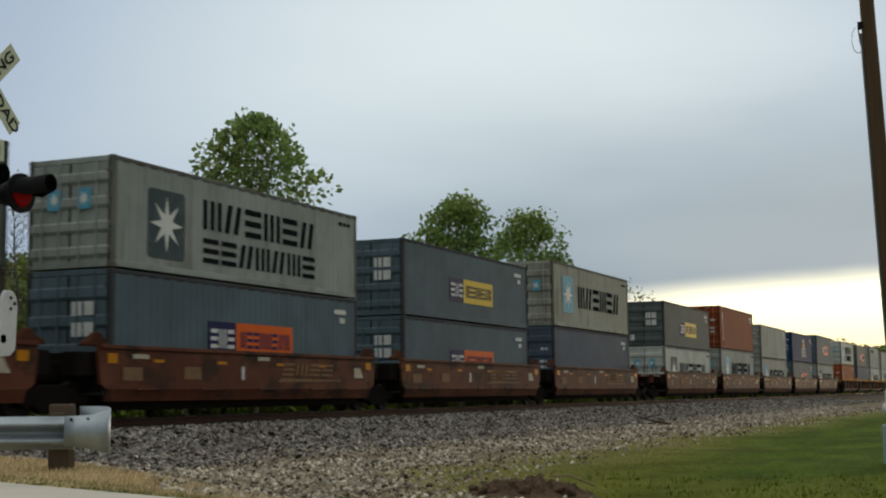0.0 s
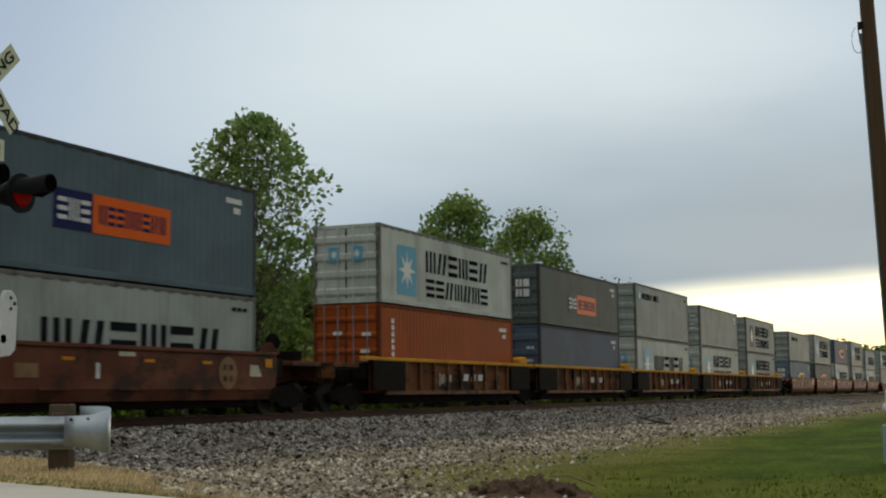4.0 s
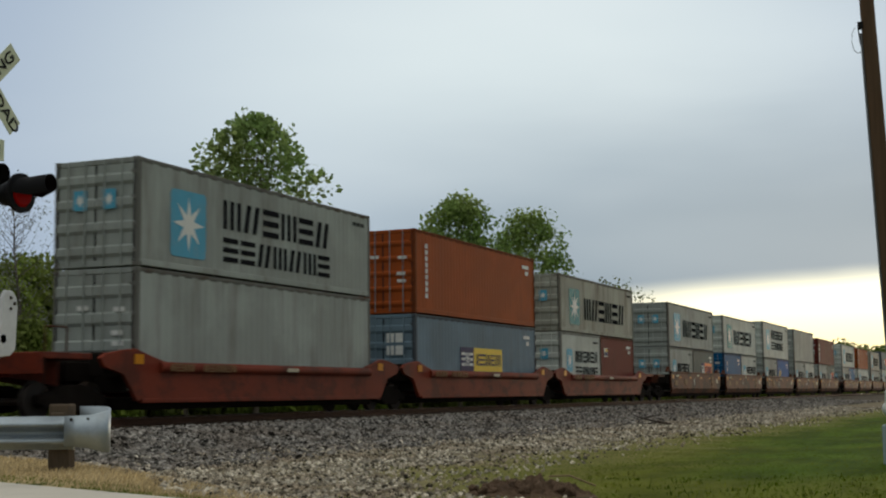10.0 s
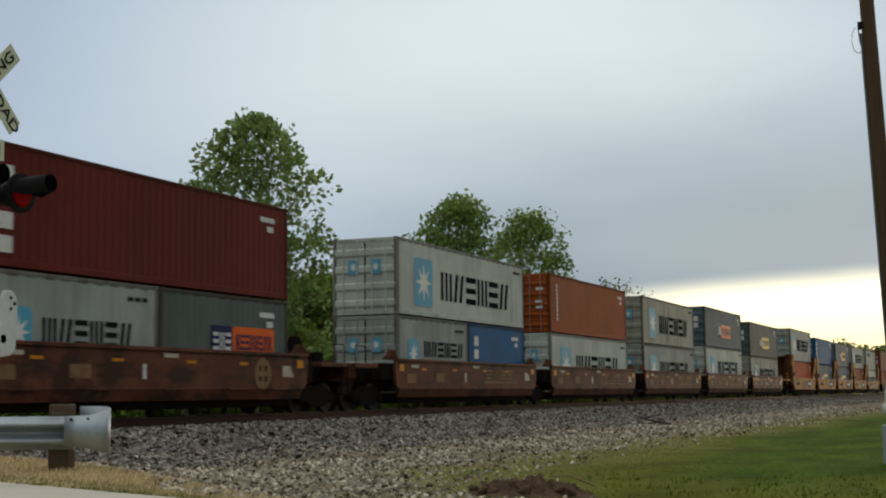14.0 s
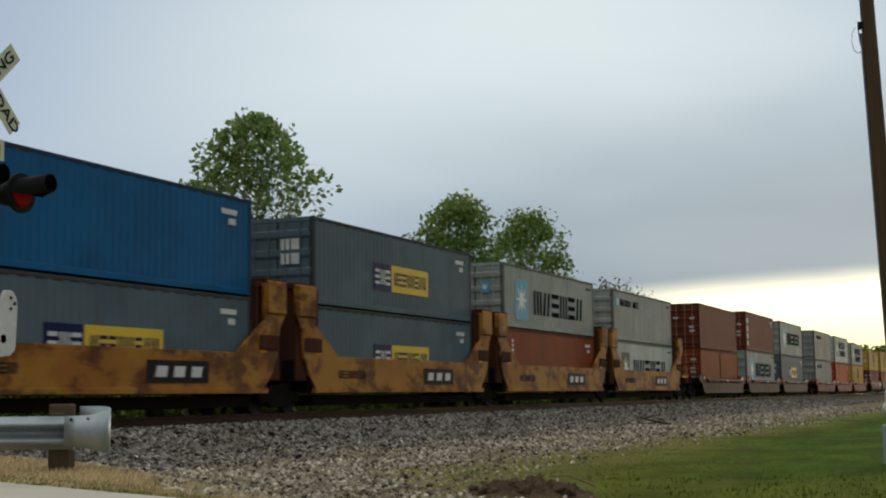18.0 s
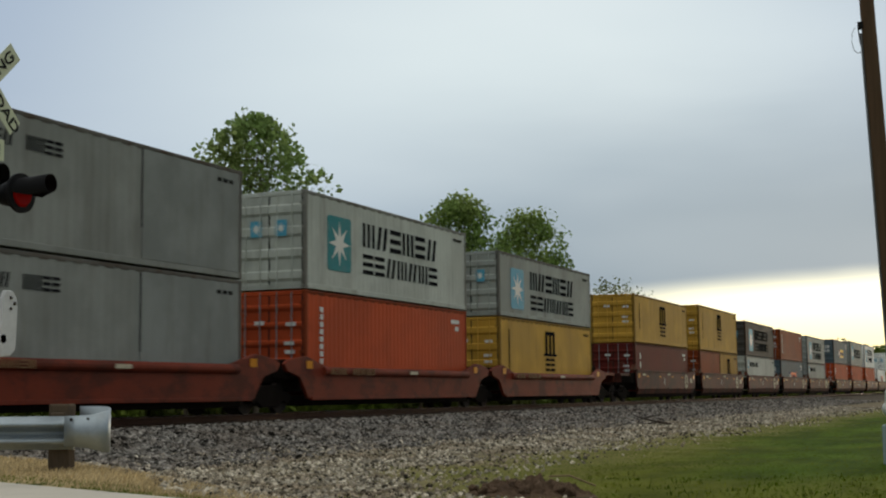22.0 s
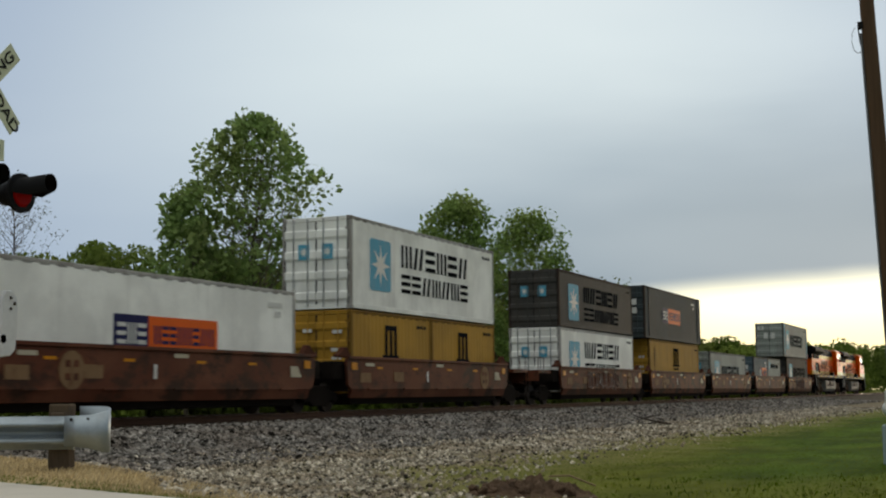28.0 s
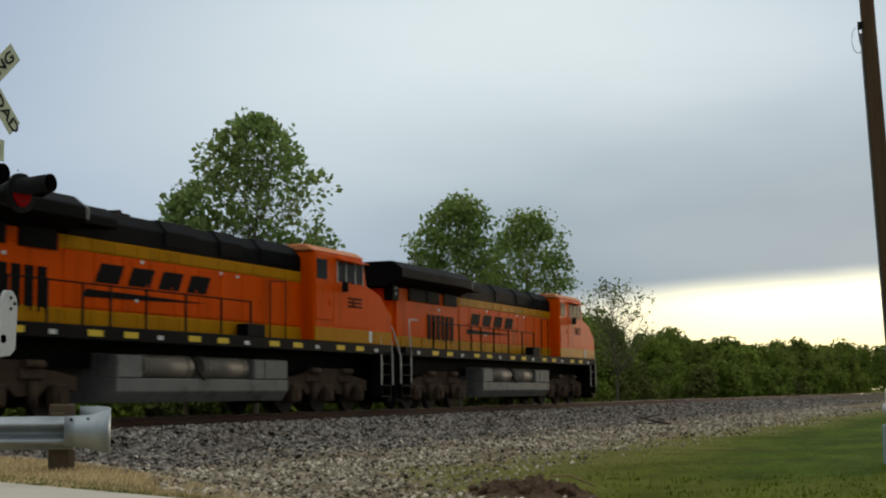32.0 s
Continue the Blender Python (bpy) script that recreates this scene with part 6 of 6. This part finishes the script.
def leaf_cloud(points, size, nr, normals=None, loose=0.6):
    """Four corners for each leaf; normals: the way that the leaves face, more or less."""
    n = len(points)
    s = (size * nr.uniform(0.55, 1.35, n))[:, None]
    up = nr.normal(size=(n, 3))
    if normals is not None:
        up = normals + loose * up
    up /= np.linalg.norm(up, axis=1)[:, None]
    a = np.cross(up, nr.normal(size=(n, 3)))
    a /= np.linalg.norm(a, axis=1)[:, None]
    b = np.cross(up, a) * s * 0.34
    a = a * s * 0.5
    return np.stack((points - a, points + b, points + a, points - b), axis=1).reshape(-1, 3)


def leaf_mesh(name, clouds, material):
    co = np.concatenate(clouds)
    n = len(co)
    me = bpy.data.meshes.new(name)
    me.vertices.add(n)
    me.vertices.foreach_set("co", co.astype(np.float32).ravel())
    me.loops.add(n)
    me.loops.foreach_set("vertex_index", np.arange(n, dtype=np.int32))
    me.polygons.add(n // 4)
    me.polygons.foreach_set("loop_start", np.arange(0, n, 4, dtype=np.int32))
    me.materials.append(material)
    me.update(calc_edges=True)
    return me


def tree(base, high, wide, seed, clusters, per, size, colour, label, low=0.25, prof=((0, 0.55), (0.25, 1.0), (0.5, 0.9), (0.75, 0.62), (1, 0.12)), tight=0.5):
    """A tapered trunk, curved limbs and a crown of single leaves in clumps with gaps between them."""
    rnd = random.Random(seed)
    nr = np.random.default_rng(seed)
    top = empty("tree", move(*base))
    tagged(top, label, "tree")
    wood, limbs = bmesh.new(), bmesh.new()
    spine = [Vector((rnd.uniform(-1, 1) * wide * 0.012 * i, rnd.uniform(-1, 1) * wide * 0.012 * i, high * 0.93 * i / 8)) for i in range(9)]
    r0 = high * 0.012
    for i in range(8):
        tube(wood, spine[i], spine[i + 1], r0 * (1 - i / 8.6), r0 * (1 - (i + 1) / 8.6), seg=8, caps=False)

    def trunk_at(z):
        f = min(7.99, max(0, z / (high * 0.93) * 8))
        return spine[int(f)].lerp(spine[int(f) + 1], f % 1)
    gs, ws = [q[0] for q in prof], [q[1] for q in prof]
    pts = []
    for i in range(clusters):
        g = rnd.random() ** 0.85
        a = rnd.uniform(0, 2 * math.pi)
        edge = 0.84 + 0.34 * noise.noise(Vector((math.cos(a) * 1.6 + seed, math.sin(a) * 1.6, g * 4)))
        r = wide * 0.5 * float(np.interp(g, gs, ws)) * edge * (0.25 + 0.75 * rnd.random() ** 0.5)
        c = Vector((r * math.cos(a), r * math.sin(a), high * (low + (0.99 - low) * g)))
        start = trunk_at(max(high * 0.12, c.z - r * rnd.uniform(0.7, 1.3) - 0.3))
        knee = start.lerp(c, 0.5) + Vector((rnd.uniform(-0.2, 0.2), rnd.uniform(-0.2, 0.2), -0.12 * r))
        w = 0.005 + 0.0035 * r
        tube(limbs, start, knee, w * 1.5, w, seg=5, caps=False)
        tube(limbs, knee, c, w, w * 0.35, seg=5, caps=False)
        for k in range(i % 2):
            tube(limbs, knee.lerp(c, 0.5), c + Vector((rnd.uniform(-1, 1), rnd.uniform(-1, 1), rnd.uniform(-0.3, 0.8))) * tight * 1.3, w * 0.5, w * 0.2, seg=4, caps=False)
        rad = tight * rnd.uniform(0.6, 1.3)
        for d in nr.normal(size=(int(per * rnd.uniform(0.5, 1.5)), 3)):
            n = np.linalg.norm(d)
            d = d * min(1, 1.5 / n)
            pts.append((c.x + d[0] * rad, c.y + d[1] * rad, c.z + d[2] * 0.8 * rad))
    bmesh.ops.remove_doubles(wood, verts=wood.verts, dist=0.004)
    part("trunk", wood, BARK, top)
    tagged(part("limb_work", limbs, BARK, top), kind="stuff")
    ob = new("crown", leaf_mesh("crown", [leaf_cloud(np.array(pts), size, nr)], colour))
    ob.parent = top
    return top


LEAF = mat("leaf_green", (0.22, 0.32, 0.10), 0.65, 0, 0.22, 0.25, 0, 6, island=0.35, alt=(0.27, 0.33, 0.12), spec=0.12, through=0.55)
LEAF_DARK = mat("leaf_dark", (0.20, 0.30, 0.085), 0.7, 0, 0.22, 0.2, 0, 6, island=0.35, alt=(0.24, 0.31, 0.09), spec=0.1, through=0.55)
LEAF_OLIVE = mat("leaf_olive", (0.18, 0.22, 0.07), 0.7, 0, 0.22, 0.2, 0, 6, island=0.3, alt=(0.12, 0.13, 0.05), spec=0.1, through=0.35)
LEAF_PALE = mat("leaf_pale", (0.24, 0.25, 0.22), 0.7, 0, 0.2, 0.3, 0, 6, island=0.3, spec=0.1, through=0.4)
LEAF_WOOD = mat("leaf_woods", (0.12, 0.175, 0.032), 0.8, 0, 0.3, 0.12, 0, 4, island=0.18, alt=(0.15, 0.19, 0.042), spec=0.05, through=0.5)
LEAF_SPRING = mat("leaf_spring", (0.19, 0.26, 0.045), 0.8, 0, 0.3, 0.12, 0, 4, island=0.22, alt=(0.16, 0.19, 0.045), spec=0.05, through=0.35)
LEAF_THICKET = mat("leaf_thicket", (0.15, 0.21, 0.035), 0.8, 0, 0.3, 0.12, 0, 4, island=0.22, alt=(0.105, 0.12, 0.036), spec=0.05, through=0.25)


def spot(px, dist):
    """A place at that bearing across the view and distance along the ground."""
    a = YAW - math.atan((px - 784) / 2364.6)
    return Vector((dist * math.cos(a), dist * math.sin(a), 0))


def base(px, dist):
    p = spot(px, dist)
    return (p.x, p.y, ground_z(p.x, p.y))


tree(base(450, 64), 14.7, 9.6, 23, 400, 17, 0.33, LEAF, "tall green cottonwood tree with airy leafy crown", 0.2, ((0, 0.9), (0.25, 1.0), (0.5, 0.98), (0.7, 0.82), (0.88, 0.52), (1, 0.16)), tight=0.38)
tree(base(330, 62), 10.6, 6.4, 26, 200, 22, 0.33, LEAF, "lower green cottonwood tree with airy leafy crown", 0.08, ((0, 0.9), (0.3, 1.0), (0.6, 0.8), (0.85, 0.5), (1, 0.2)), tight=0.42)
tree(base(812, 84), 13.5, 8.6, 32, 310, 44, 0.27, LEAF_DARK, "green leafy tree with dense rounded crown", 0.10, ((0, 0.9), (0.3, 1.0), (0.6, 0.95), (0.85, 0.68), (1, 0.2)), 0.52)
tree(base(940, 88), 13.0, 7.6, 43, 250, 44, 0.27, LEAF_DARK, "green leafy tree with dense rounded crown", 0.10, ((0, 0.95), (0.3, 1.0), (0.6, 0.95), (0.85, 0.7), (1, 0.25)), 0.52)
tree(base(742, 90), 11.2, 3.2, 47, 60, 30, 0.22, LEAF_OLIVE, "thin half-bare green tree", 0.3, tight=0.45)
tree(base(1088, 112), 10.4, 7.6, 54, 150, 12, 0.22, LEAF_OLIVE, "small sparse tree with thin spring leaves", 0.35, ((0, 0.5), (0.4, 1.0), (0.8, 0.85), (1, 0.35)), 0.5)
tree(base(20, 60), 10.8, 5.6, 65, 120, 15, 0.10, LEAF_PALE, "sparse tree with pale early blossom", 0.3, tight=0.5)
tree(base(-60, 58), 9.6, 5.2, 76, 100, 14, 0.10, LEAF_PALE, "sparse tree with pale early blossom", 0.3, tight=0.5)
tree(base(222, 66), 7.8, 2.0, 87, 40, 10, 0.10, LEAF_PALE, "slim bare sapling with pale buds", 0.35, tight=0.4)


def woods(name, rows, leaves, size, colour, seed, label):
    """Trees side by side as one mass: each a heap of rounded leafy lobes. Rows: x, y, height, width."""
    nr = np.random.default_rng(seed)
    clouds = []
    for x, y, h, w in rows:
        z0 = ground_z(x, y)
        far = min(2.6, 0.55 + math.hypot(x, y) / 190)
        lobes = int(nr.integers(7, 11))
        for k in range(lobes):
            f = k / (lobes - 1)
            # wide low lobes first, the last one makes the top
            c = np.array((nr.normal() * 0.24 * w * (1 - 0.75 * f), nr.normal() * 0.2 * w * (1 - 0.75 * f), h * (0.16 + 0.62 * f)))
            r = np.array((1, 1, 0.9)) * w * nr.uniform(0.24, 0.36) * (1.15 - 0.35 * f)
            r[2] = min(r[2], h - c[2])
            n = int(leaves / far ** 1.6 * nr.uniform(0.8, 1.2))
            d = nr.normal(size=(n, 3))
            d /= np.linalg.norm(d, axis=1)[:, None]
            lump = 1 + 0.16 * np.sin(d[:, 0] * 7 + k) * np.sin(d[:, 1] * 6 + 2 * k) * np.cos(d[:, 2] * 5)
            p = c + d * r * (lump * nr.uniform(0.82, 1.04, n))[:, None] + (x, y, z0)
            p[:, 2] = np.maximum(p[:, 2], z0 + 0.1)
            clouds.append(leaf_cloud(p, size * far, nr, d, 0.45))
            q = c + d[: n // 5] * r * nr.uniform(0.2, 0.75, n // 5)[:, None] + (x, y, z0)
            q[:, 2] = np.maximum(q[:, 2], z0 + 0.1)
            clouds.append(leaf_cloud(q, size * far * 2.2, nr))
    return tagged(new(name, leaf_mesh(name, clouds, colour)), label, "woods", kind="stuff")


def belt(seed, x0, x1, step, y0, y1, share, w):
    """Trees in a strip along the railway; share: of the full height of the woods there."""
    r = random.Random(seed)
    out = []
    x = x0
    while x < x1:
        h = float(np.interp(x, (30, 60, 90, 130, 230, 350, 530, 900), (9.2, 10.4, 13.0, 12.4, 11.6, 15.0, 20.0, 28))) * share * r.uniform(0.82, 1.06)
        out.append((x, r.uniform(y0, y1), h, w * (0.7 + 0.035 * h) * r.uniform(0.8, 1.25)))
        x += step * (0.6 + x / 160) * r.uniform(0.7, 1.3)
    return out


woods("woods", belt(1, 32, 560, 4.2, 44, 52, 1.0, 7.5), 520, 0.34, LEAF_WOOD, 8, "dense green woods along the railway")
woods("woods", belt(4, 34, 420, 6.0, 42, 48, 0.86, 6.8), 520, 0.34, LEAF_SPRING, 18, "lighter spring-green trees among the woods")
woods("thicket", belt(2, 30, 300, 4.2, 35, 40, 0.46, 5.2), 420, 0.28, LEAF_THICKET, 9, "lighter green thicket before the woods")
woods("far_woods", belt(3, 300, 900, 9, 56, 95, 0.95, 11), 520, 0.34, LEAF_WOOD, 10, "distant dark green wooded hills")


def motions():
    for ob, s, y, z in TRAIN:
        walk(ob, [(t, pose(s - d, y, z)) for t, d in ROLLED])


motions()
